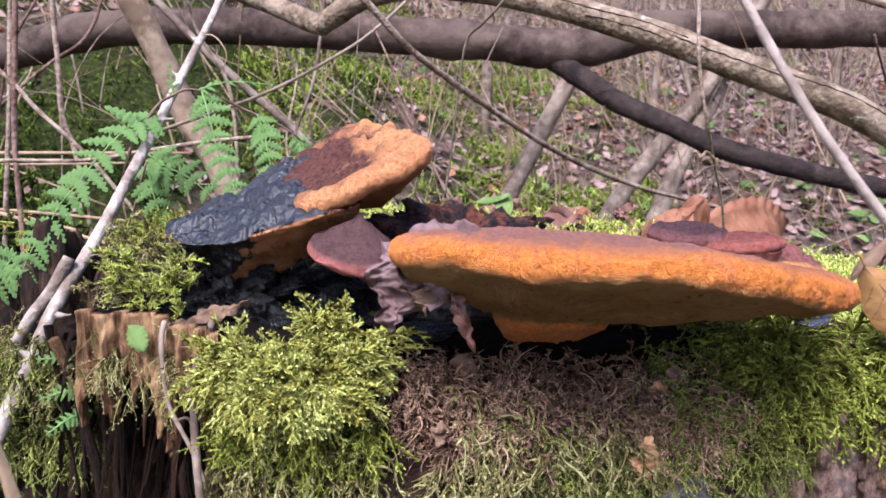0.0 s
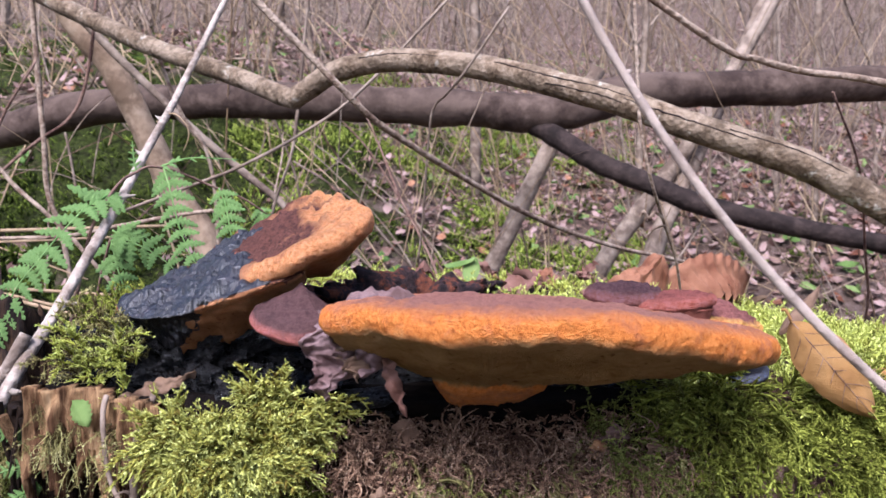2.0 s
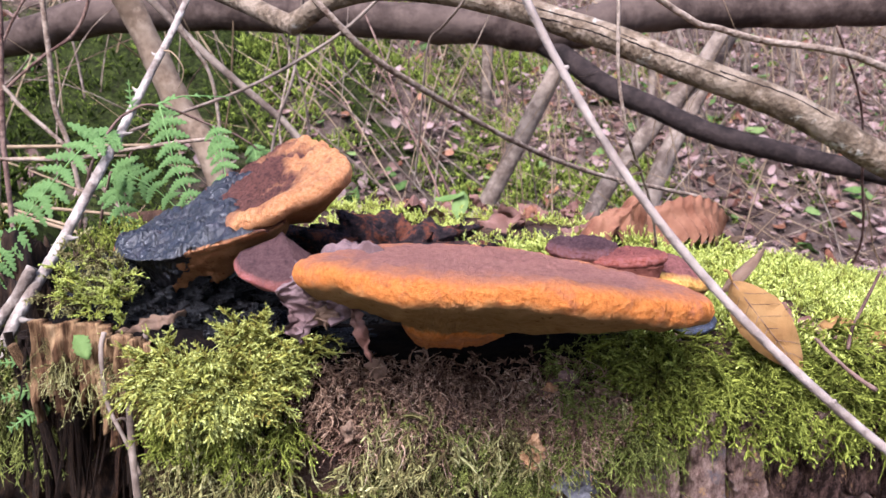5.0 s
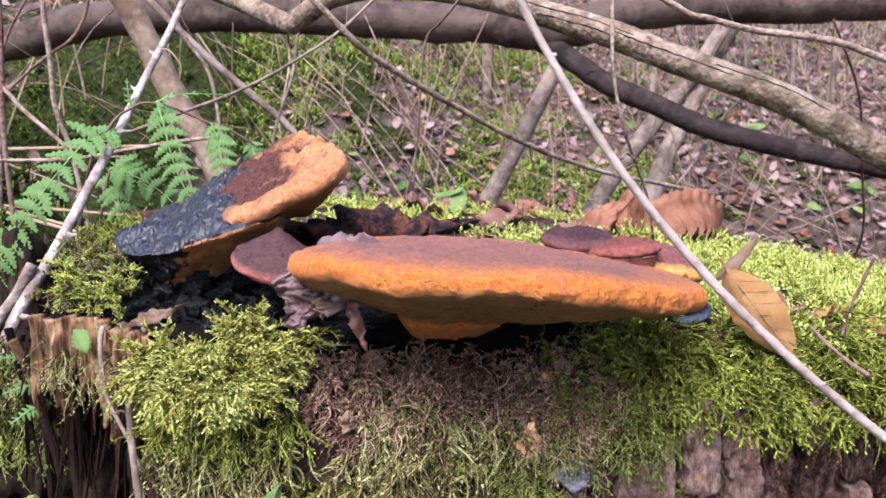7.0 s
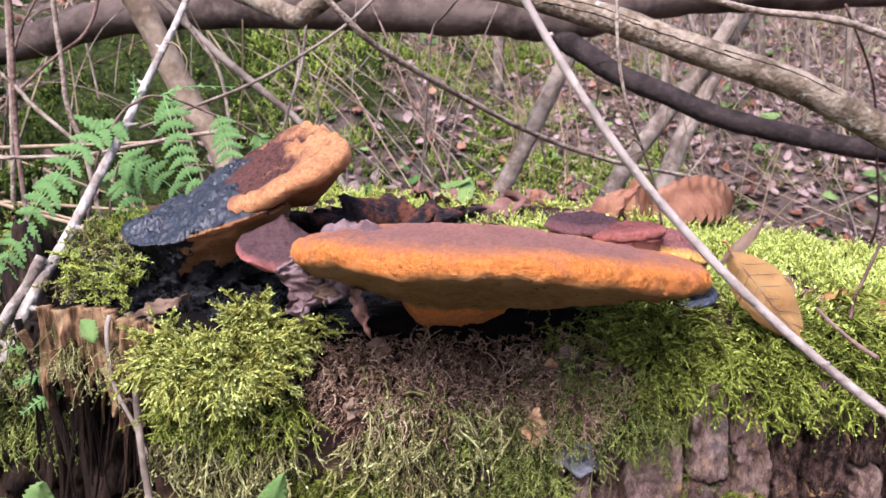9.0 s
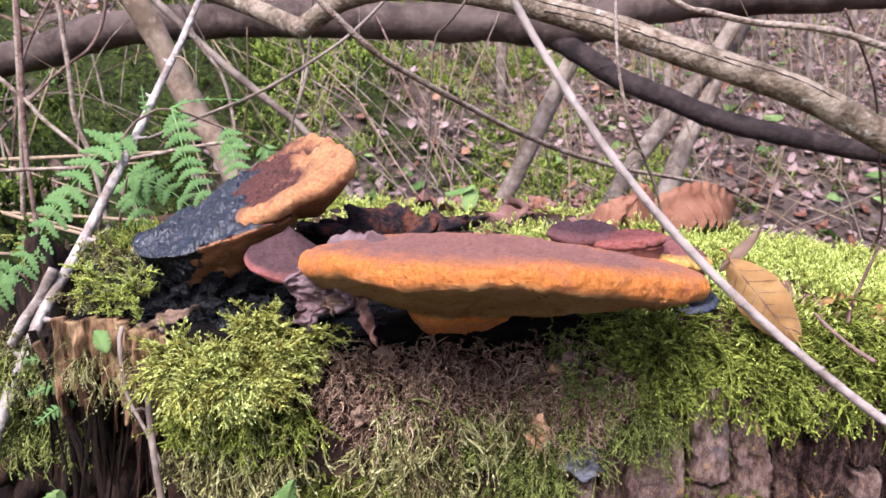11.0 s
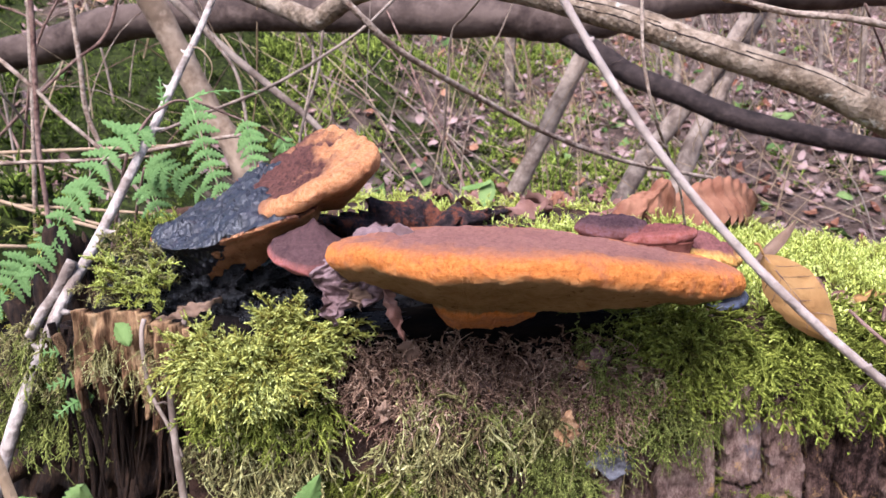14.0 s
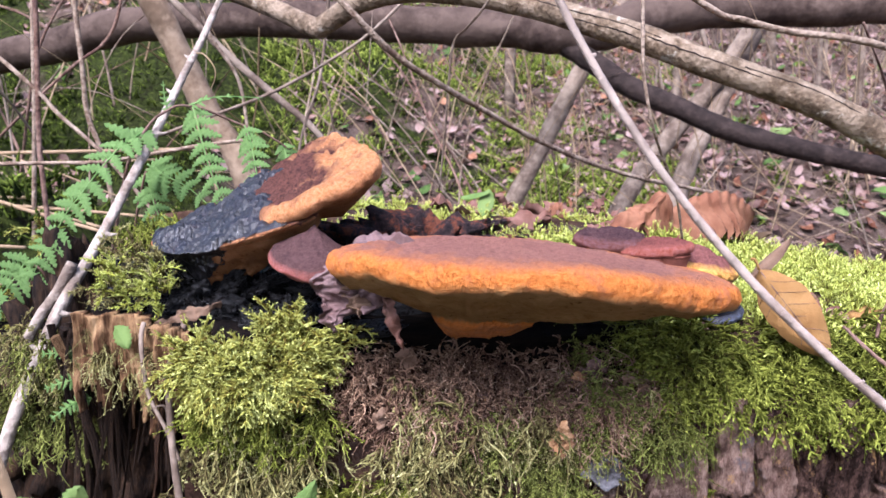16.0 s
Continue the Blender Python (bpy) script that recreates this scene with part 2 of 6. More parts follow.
M["char"] = _m.done(_c, _m.noise(160, 9, 0.8), 0.006, 1.0)

M["tan_bark"] = bark_mat("tan_bark", (0.14, 0.065, 0.03), (0.33, 0.18, 0.085), (0.48, 0.3, 0.16), 2.0)
M["red_bark"] = bark_mat("red_bark", (0.03, 0.015, 0.011), (0.11, 0.062, 0.047), (0.22, 0.14, 0.11), 3.0)
M["grey_bark"] = bark_mat("grey_bark", (0.04, 0.036, 0.036), (0.095, 0.09, 0.093), (0.17, 0.165, 0.172), 2.0)
M["dead_leaf"] = leaf_mat("dead_leaf", [(0.2, (0.045, 0.018, 0.012)), (0.45, (0.14, 0.062, 0.042)), (0.65, (0.24, 0.13, 0.1)), (0.85, (0.38, 0.26, 0.22))])
M["moss_far"] = moss_mat("moss_far", [(0.2, (0.05, 0.06, 0.012)), (0.4, (0.15, 0.19, 0.03)), (0.6, (0.3, 0.36, 0.06)), (0.85, (0.5, 0.55, 0.14))])
M["litter"] = leaf_mat("leaf_litter", [(0.15, (0.05, 0.026, 0.02)), (0.38, (0.14, 0.08, 0.062)), (0.6, (0.25, 0.165, 0.14)), (0.9, (0.34, 0.245, 0.22))], 0.12)
M["yellow_leaf"] = leaf_mat("yellow_leaf", [(0.26, (0.06, 0.027, 0.012)), (0.4, (0.19, 0.092, 0.03)), (0.56, (0.29, 0.155, 0.052)), (0.85, (0.4, 0.24, 0.095))])
M["curl_leaf"] = leaf_mat("curled_leaf", [(0.25, (0.05, 0.017, 0.01)), (0.48, (0.135, 0.052, 0.027)), (0.8, (0.3, 0.15, 0.085))], 0.05)
M["pale_leaf"] = leaf_mat("pale_leaf", [(0.2, (0.075, 0.043, 0.026)), (0.5, (0.165, 0.1, 0.062)), (0.8, (0.28, 0.19, 0.13))])
M["purple_leaf"] = leaf_mat("crumpled_leaf", [(0.2, (0.045, 0.026, 0.024)), (0.5, (0.12, 0.072, 0.066)), (0.85, (0.27, 0.19, 0.185))], 0.1)
M["fern"] = leaf_mat("fern_green", [(0.25, (0.025, 0.075, 0.018)), (0.48, (0.09, 0.18, 0.045)), (0.74, (0.25, 0.37, 0.13))], 0.16)
M["green_leaf"] = leaf_mat("green_leaf", [(0.2, (0.05, 0.09, 0.022)), (0.5, (0.11, 0.18, 0.045)), (0.8, (0.23, 0.3, 0.1))], 0.3)
M["straw"] = leaf_mat("straw", [(0.2, (0.12, 0.075, 0.04)), (0.5, (0.24, 0.165, 0.095)), (0.8, (0.38, 0.28, 0.17))], 0.1)

_m = Mat("forest_floor", 0.95, 0.03)
_c = _m.ramp(_m.noise(16, 10, 0.8), (0.3, (0.03, 0.02, 0.014)), (0.5, (0.1, 0.068, 0.052)), (0.7, (0.23, 0.172, 0.145)))
_g = _m.math("ADD", _m.attr("moss"), _m.math("MULTIPLY", _m.math("SUBTRACT", _m.noise(11, 7, 0.7), 0.5), 1.2))
_c = _m.mix(_m.ramp(_g, (0.35, 0.0), (0.6, 0.95)), _c, _m.ramp(_m.noise(70, 6, 0.7), (0.38, (0.008, 0.009, 0.004)), (0.55, (0.03, 0.042, 0.008)), (0.75, (0.085, 0.11, 0.02))))
M["floor"] = _m.done(_c, _m.noise(14, 10, 0.75), 0.06, 0.8)

# ---- helpers for building ----


def obj(name, verts, faces, mat, parent=None, smooth=True, label=""):
    me = bpy.data.meshes.new(name)
    me.from_pydata([tuple(v) for v in verts], [], [tuple(f) for f in faces])
    me.materials.append(mat)
    if smooth:
        me.shade_smooth()
    ob = new(name, me)
    if parent is not None:
        ob.parent = parent
    return tagged(ob, label)


def big(name, verts, tris, mat, tip=None):
    """One mesh out of large arrays of triangles."""
    me = bpy.data.meshes.new(name)
    me.vertices.add(len(verts))
    me.vertices.foreach_set("co", np.ascontiguousarray(verts, np.float32).ravel())
    k = len(tris)
    me.loops.add(3 * k)
    me.loops.foreach_set("vertex_index", np.ascontiguousarray(tris, np.int32).ravel())
    me.polygons.add(k)
    me.polygons.foreach_set("loop_start", np.arange(0, 3 * k, 3, dtype=np.int32))
    me.update(calc_edges=True)
    me.materials.append(mat)
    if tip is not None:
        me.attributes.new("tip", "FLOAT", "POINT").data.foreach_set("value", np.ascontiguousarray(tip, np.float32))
        me.shade_smooth()
    return new(name, me)


def empty(name, at, label, category, group="", kind=""):
    ob = new(name)
    ob.location = at
    ob.empty_display_size = 0.01
    return tagged(ob, label, category, group, kind)


def zones(ob, values):
    ob.data.attributes.new("zone", "FLOAT", "POINT").data.foreach_set("value", values)


def spline(points, steps):
    """A smooth line through the points: (steps per span) Catmull-Rom."""
    p = np.array(points, float)
    p = np.vstack([2 * p[0] - p[1], p, 2 * p[-1] - p[-2]])
    out = []
    for i in range(1, len(p) - 2):
        for s in range(steps):
            t = s / steps
            a, b, c, d = p[i - 1], p[i], p[i + 1], p[i + 2]
            out.append(0.5 * (2 * b + (c - a) * t + (2 * a - 5 * b + 4 * c - d) * t * t + (3 * b - a - 3 * c + d) * t ** 3))
    out.append(p[-2])
    return np.array(out)


def tube_data(line, r0, r1, sides=8, rough=0.12, seed=0, knots=0.0):
    line = np.array(line, float)
    n = len(line)
    tang = np.gradient(line, axis=0)
    tang /= np.linalg.norm(tang, axis=1)[:, None] + 1e-12
    side = np.cross(tang[0], (0.31, 0.2, 0.93))
    if np.linalg.norm(side) < 0.1:
        side = np.cross(tang[0], (1, 0, 0))
    verts, faces = [], []
    for i in range(n):
        side = side - tang[i] * (side @ tang[i])
        side /= np.linalg.norm(side)
        up = np.cross(tang[i], side)
        r = r0 + (r1 - r0) * i / (n - 1)
        bump = 1 + rough * (noise.noise(Vector(line[i]) * (0.55 / max(r, 1e-4)) + Vector((seed, 0, 0)))) + knots * max(0, noise.noise(Vector((i * 0.35, seed, 3.1))) - 0.25)
        for k in range(sides):
            a = 2 * math.pi * k / sides
            d = side * math.cos(a) + up * math.sin(a)
            q = r * bump * (1 + rough * noise.noise(Vector(line[i] + d * r) * (1.3 / max(r, 1e-4)) + Vector((0, seed, 0))))
            verts.append(line[i] + d * q)
    for i in range(n - 1):
        for k in range(sides):
            a, b = i * sides + k, i * sides + (k + 1) % sides
            faces.append((a, b, b + sides, a + sides))
    faces.append(tuple(range(sides - 1, -1, -1)))
    faces.append(tuple(range((n - 1) * sides, n * sides)))
    return verts, faces


def join(*pairs):
    verts, faces = [], []
    for v, f in pairs:
        k = len(verts)
        verts += list(v)
        faces += [tuple(i + k for i in q) for q in f]
    return verts, faces


def branch(name, points, r0, r1, mat, label, category="branch", group="", sides=10, steps=6, rough=0.12, extra=(), knots=0.3, seed=0):
    """A branch as one thing; extra: further lines (points, r0, r1) that grow from it."""
    data = [tube_data(spline(points, steps), r0, r1, sides, rough, seed, knots)]
    ob = obj(name, *data[0], mat)
    for p, a, b in extra:
        obj("side_shoot", *tube_data(spline(p, steps), a, b, max(5, sides - 3), rough, seed + 1, knots), mat, ob)
    return tagged(ob, label, category, group)


def fbm(p, octaves=4):
    return noise.fractal(Vector(p), 1.0, 2.0, octaves, noise_basis="PERLIN_ORIGINAL")


# ---- the stump's form ----
CX, CY, AX, BY = 0.09, 0.59, 0.42, 0.28


def recede(x):
    """The rotten side stands back."""
    w = max(0.0, min(1.0, (-0.068 - x) / 0.03))
    v = max(0.0, min(1.0, (-0.125 - x) / 0.04))
    return 0.024 * w * w * (3 - 2 * w) + 0.075 * v * v * (3 - 2 * v)


def front(x):
    """Where the stump's front face stands."""
    q = min(0.999, abs((x - CX) / AX)) ** 4
    return CY - BY * (1 - q) ** 0.25 + 0.09 * x + recede(x)


def undercut(x, z):
    """How far the face slopes back under the large fungus."""
    w = max(0.0, min(1.0, (z - 0.54) / 0.036)) * math.exp(-((x - 0.075) / 0.085) ** 4)
    return 0.034 * w * w * (3 - 2 * w)


def fall(x, y):
    """How far the top drops away to the back and the side."""
    return 0.16 * max(0.0, x - 0.25 + 0.5 * (y - 0.45)) + 0.3 * max(0.0, y - 0.66)


def top(x, y):
    dip = math.exp(-((x - 0.05) / 0.085) ** 4) * math.exp(-((y - 0.382) / 0.042) ** 4)
    return 0.579 - 0.035 * dip - fall(x, y) + 0.085 * (y - 0.33) + 0.006 * fbm((x * 14, y * 14, 2.0), 3)


def ground_z(x, y):
    """The forest floor: level round the stump, then a hillside with a steeper bank to the left."""
    d = max(0.0, y - 1.3)
    z = 0.2 + 0.30 * d * min(1.0, d / 1.5)
    b = max(0.0, min(1.0, (0.15 - x) / 1.1))
    z += 0.55 * b * max(0.0, min(1.0, (y - 0.9) / 1.6)) * (1.0 if y < 6 else max(0.0, 1 - (y - 6) / 4))
    z += 0.34 * math.exp(-((x + 0.58) / 0.3) ** 2 - ((y - 0.88) / 0.33) ** 2)
    z += 0.08 * max(0.0, min(y, 150) - 12)
    if y > 150:
        z = 0.2 + 0.30 * (150 - 1.3) + 0.08 * 138 + 0.04 * (y - 150)
    return z + 0.07 * fbm((x * 1.3, y * 1.3, 0.5), 4) * min(1, max(0.15, y)) + 0.012 * fbm((x * 9, y * 9, 7.5), 3)


def mossy(x, y):
    """How much moss grows on the floor: most on the bank."""
    bank_side = max(0.0, min(1.0, (0.35 - x) / 0.5)) * max(0.0, min(1.0, (4.2 - y) / 1.2))
    mound = 0.7 * math.exp(-((x + 0.62) / 0.4) ** 2 - ((y - 0.95) / 0.4) ** 2)
    return max(0.0, min(1.0, 0.1 + mound + 0.5 * bank_side + 0.85 * fbm((x * 1.7, y * 1.7, 60.0), 3) * (1 - 0.75 * max(0.0, min(1.0, (x - 0.1) / 0.4)))))


# ---- structure: the forest floor ----
xs = np.concatenate([-np.geomspace(400, 4.2, 22), np.linspace(-4, 4, 130), np.geomspace(4.2, 400, 22)])
ys = np.concatenate([-np.geomspace(400, 1.6, 16), np.linspace(-1.5, 7, 130), np.geomspace(7.2, 500, 36)])
gv = [(x, y, ground_z(x, y)) for y in ys for x in xs]
nx = len(xs)
gf = [(j * nx + i, j * nx + i + 1, (j + 1) * nx + i + 1, (j + 1) * nx + i) for j in range(len(ys) - 1) for i in range(nx - 1)]
ground = obj("ground", gv, gf, M["floor"])
ground.data.attributes.new("moss", "FLOAT", "POINT").data.foreach_set("value", [mossy(x, y) for y in ys for x in xs])
tagged(ground, "leaf-strewn forest floor rising to a mossy bank", "ground", kind="structure")

# ---- the stump ----
NT, verts, faces = 320, [], []
prof = [(0, z) for z in (0.1, 0.2, 0.3, 0.4, 0.44)] + [(0, z) for z in np.linspace(0.46, 0.56, 30)]
prof += [(0.022 * (1 - math.cos(a)), 0.56 + 0.022 * math.sin(a)) for a in np.linspace(0.2, math.pi / 2, 7)]
prof += [(0.022 + s, None) for s in np.concatenate([np.linspace(0.006, 0.2, 34), np.linspace(0.21, 0.257, 5)])]
for ins, z in prof:
    for k in range(NT):
        a = 2 * math.pi * k / NT
        c, s = math.cos(a), math.sin(a)
        ex = abs(c) ** 0.5 * (1 if c >= 0 else -1)
        ey = abs(s) ** 0.5 * (1 if s >= 0 else -1)
        f = 1 - ins / 0.28
        x, y = CX + AX * f * ex, CY + BY * f * ey
        y += 0.09 * x + (recede(x) * f if s < 0 else 0)
        if z is None:
            w = min(1.0, (ins - 0.022) / 0.03)
            h = (0.582 - fall(x, y)) * (1 - w) + top(x, y) * w
        else:
            h = z - fall(x, y) * max(0.0, min(1.0, (z - 0.4) / 0.16))
            out = 0.0025 * fbm((x * 22, y * 22, z * 22), 5) - 0.003 + 0.05 * max(0.0, 0.4 - z)
            # the hollow in the rotten side
            hollow = max(0.0, min(1.0, (-0.072 - x) / 0.02)) * max(0.0, min(1.0, (x + 0.27) / 0.02)) * max(0.0, min(1.0, (0.57 - z) / 0.015)) if s < 0 else 0.0
            out -= hollow * (0.2 + 0.03 * fbm((x * 40, 0, z * 9), 3))
            x += out * c
            y += out * s + (undercut(x, z) if s < 0 else 0)
        if s < 0.3:
            w = max(0.0, min(1.0, (-0.132 - x) / 0.045))
            h -= 0.035 * w * w * (3 - 2 * w) * max(0.0, min(1.0, (h - 0.5) / 0.06))
        verts.append((x, y, h))
for j in range(len(prof) - 1):
    for k in range(NT):
        a, b = j * NT + k, j * NT + (k + 1) % NT
        faces.append((a, b, b + NT, a + NT))
faces.append(tuple(range((len(prof) - 1) * NT, len(prof) * NT)))
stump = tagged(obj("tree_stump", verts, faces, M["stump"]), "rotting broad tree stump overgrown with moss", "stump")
# shade painted black over the rotten wood: the hollow side and the strip along the front edge
stump.data.attributes.new("rot_and_shade", "FLOAT", "POINT").data.foreach_set("value", [1.0 if x < -0.07 and y < 0.62 else max(0.0, min(1.0, (0.175 - x) / 0.03, (0.45 - y) / 0.02, (z - 0.558) / 0.01)) for x, y, z in verts])

# ---- fungi on the stump ----


def lofted(rings, close_first=True, close_last=True):
    """Faces over rings of equal length."""
    n, faces = len(rings[0]), []
    verts = [v for r in rings for v in r]
    for j in range(len(rings) - 1):
        for k in range(n):
            a, b = j * n + k, j * n + (k + 1) % n
            faces.append((a, b, b + n, a + n))
    if close_first:
        faces.append(tuple(range(n - 1, -1, -1)))
    if close_last:
        faces.append(tuple(range((len(rings) - 1) * n, len(rings) * n)))
    return verts, faces


def closed(points, count):
    """A smooth closed line through the points, at even steps of their count."""
    p = np.array(points, float)
    n, out = len(p), []
    for k in range(count):
        u = k / count * n
        i, t = int(u), u % 1
        a, b, c, d = p[(i - 1) % n], p[i % n], p[(i + 1) % n], p[(i + 2) % n]
        out.append(0.5 * (2 * b + (c - a) * t + (2 * a - 5 * b + 4 * c - d) * t * t + (3 * b - a - 3 * c + d) * t ** 3))
    return np.array(out)


def bracket(name, outline, crown, foot, thick, mat, label, count=160, dip=0.0, bump=0.0016, foot_size=0.2, seed=0.0, sag=0.35, hang=0.0, power=3.0, step=False):
    """A bracket fungus: outline is the middle of its margin, crown the middle of its top, foot where it grows on."""
    rim = closed(outline, count)
    crown, foot = np.array(crown), np.array(foot)
    rings, zone = [], []
    fine = 3 if count > 200 else 1
    tops = np.interp(np.linspace(0, 1, 9 * fine), np.linspace(0, 1, 9), (0.02, 0.2, 0.36, 0.5, 0.62, 0.72, 0.8, 0.87, 0.94))
    sides_ = np.linspace(70, -78, 10 * fine)
    for s in tops:
        ring = []
        for p in rim:
            q = crown + (p + np.array((0, 0, thick * 0.5)) - crown) * s
            q[2] += dip * math.sin(s * math.pi) + bump * 0.6 * fbm(tuple(q * 330 + seed), 3) - bump * 0.8 * max(0.0, 0.25 - abs(fbm(tuple(q * 140 + seed + 3), 3))) * 3 + bump * 0.3 * fbm(tuple(q * 800 + seed), 2) + bump * 1.5 * fbm(tuple(q * 70 + seed), 4) * (1.4 - s * 0.5) + bump * 0.8 * math.sin(s * 22 + fbm(tuple(q * 30), 2) * 4)
            ring.append(q)
        rings.append(ring)
        zone += [max(0.0, s - 0.5) * 0.95] * count
    for a in sides_:
        ring = []
        for k, p in enumerate(rim):
            out = p - crown
            out[2] = 0
            out /= np.linalg.norm(out) + 1e-9
            wob = 1 + 0.25 * fbm((p[0] * 45 + seed, p[1] * 45, 1.5), 3)
            q = p + out * (thick * 0.42 * math.cos(radians(a)) * wob - thick * 0.25) + np.array((0, 0, thick * 0.5 * math.sin(radians(a)) * wob))
            q += out * bump * (fbm(tuple(q * 160 + seed), 4) + 0.5 * fbm(tuple(q * 620 + seed), 3))
            q[2] += bump * fbm(tuple(q * 60 + seed + 9), 3) - (hang * max(0.0, fbm((p[0] * 38 + seed, p[1] * 38, 4.5), 3)) if a < -20 else 0)
            ring.append(q)
        rings.append(ring)
        zone += [0.5 + (70 - a) / 148 * 0.95] * count
    for s in (0.06, 0.14, 0.24, 0.36, 0.48, 0.6, 0.7, 0.78, 0.83, 0.855, 0.87, 0.885, 0.9, 0.93, 0.96, 1.0):
        ring = []
        for p in rim:
            e = foot + (p - foot) * np.array((foot_size, foot_size, 0))
            b = p + np.array((0, 0, -thick * 0.5))
            q = b + (e - b) * s
            q[2] = b[2] + (e[2] - b[2]) * (np.interp(s, (0, 0.3, 0.6, 0.85, 0.9, 0.96, 1), (0, 0.27, 0.5, 0.66, 0.82, 0.93, 1)) if step else sag * s + (1 - sag) * s ** power)
            q[2] += bump * ((4.0 * fbm(tuple(q * 60 + seed + 4), 4) + 1.2 * fbm(tuple(q * 420), 3)) * min(1.0, s * 6) if step else 1.4 * fbm(tuple(q * 75 + seed + 4), 4))
            ring.append(q)
        rings.append(ring)
        zone += [1.75 + 0.3 * min(1, s * 3) - (1.4 * min(1, max(0, s - 0.84) / 0.05) if foot_size < 0.5 else 0)] * count
    cut = len(tops) + len(sides_)
    v, f = lofted(rings[:cut], True, False)
    ob = obj(name, v, f, mat)
    zones(ob, zone[: cut * count])
    v, f = lofted(rings[cut - 1:], False, True)
    zones(obj("pore_surface", v, f, mat, ob), zone[(cut - 1) * count:])
    return tagged(ob, label, "fungus", "bracket fungi on the stump")


bracket("bracket_fungus",
        [(0.012, 0.287, 0.622), (0.033, 0.262, 0.6255), (0.053, 0.248, 0.6255), (0.074, 0.241, 0.6255), (0.095, 0.239, 0.6265), (0.122, 0.244, 0.6245),
         (0.144, 0.255, 0.6205), (0.165, 0.27, 0.617), (0.180, 0.288, 0.6135), (0.178, 0.308, 0.6135), (0.155, 0.328, 0.6155), (0.12, 0.352, 0.6185),
         (0.085, 0.365, 0.619), (0.05, 0.358, 0.62), (0.026, 0.33, 0.6215)],
        (0.088, 0.31, 0.6275), (0.067, 0.352, 0.5812), 0.0112, M["fungus"],
        "large orange-rimmed bracket fungus with a brown crusty top and cream pores", 620, 0.0015, 0.0008, 0.19, 0.0, 0.66, 0.0026, 4.5, True)

bracket("bracket_fungus", [(-0.029, 0.331, 0.617), (-0.018, 0.318, 0.6125), (-0.003, 0.313, 0.6105), (0.006, 0.322, 0.613), (0.004, 0.345, 0.618), (-0.01, 0.352, 0.62), (-0.024, 0.346, 0.6195)],
        (-0.008, 0.337, 0.6315), (0.0, 0.36, 0.60), 0.0062, M["pink_cap"], "small pinkish-brown bracket fungus lobe", 90, 0.0, 0.0007, 0.3, 3.0)
bracket("bracket_fungus", [(0.120, 0.352, 0.6275), (0.130, 0.343, 0.6265), (0.146, 0.341, 0.626), (0.154, 0.35, 0.6265), (0.150, 0.366, 0.6275), (0.13, 0.368, 0.6285)],
        (0.137, 0.355, 0.634), (0.14, 0.362, 0.614), 0.0062, M["purple_cap"], "dark purple-brown velvety bracket fungus cap", 90, 0.0, 0.001, 0.85, 5.0)
bracket("bracket_fungus", [(0.141, 0.342, 0.6235), (0.152, 0.334, 0.624), (0.166, 0.333, 0.6255), (0.1735, 0.339, 0.627), (0.168, 0.352, 0.627), (0.15, 0.355, 0.625)],
        (0.158, 0.343, 0.6315), (0.158, 0.352, 0.61), 0.0054, M["red_cap"], "small reddish-brown bracket fungus cap", 90, 0.0, 0.001, 0.85, 7.0)
bracket("bracket_fungus", [(0.162, 0.358, 0.617), (0.170, 0.345, 0.617), (0.182, 0.342, 0.6155), (0.194, 0.347, 0.613), (0.2, 0.36, 0.612), (0.19, 0.374, 0.614), (0.172, 0.374, 0.617)],
        (0.181, 0.36, 0.6255), (0.181, 0.366, 0.595), 0.0075, M["yellow_rim"], "reddish-brown bracket fungus cap with a yellow-orange edge", 120, 0.0, 0.0014, 0.8, 9.0)
bracket("bracket_fungus", [(0.181, 0.362, 0.59), (0.188, 0.352, 0.5885), (0.199, 0.353, 0.5895), (0.207, 0.364, 0.592), (0.201, 0.376, 0.594), (0.187, 0.374, 0.593)],
        (0.194, 0.364, 0.5885), (0.194, 0.37, 0.577), 0.0052, M["slate_cap"], "small dark slate-blue fungus cap in the moss", 80, -0.001, 0.0006, 0.3, 11.0)


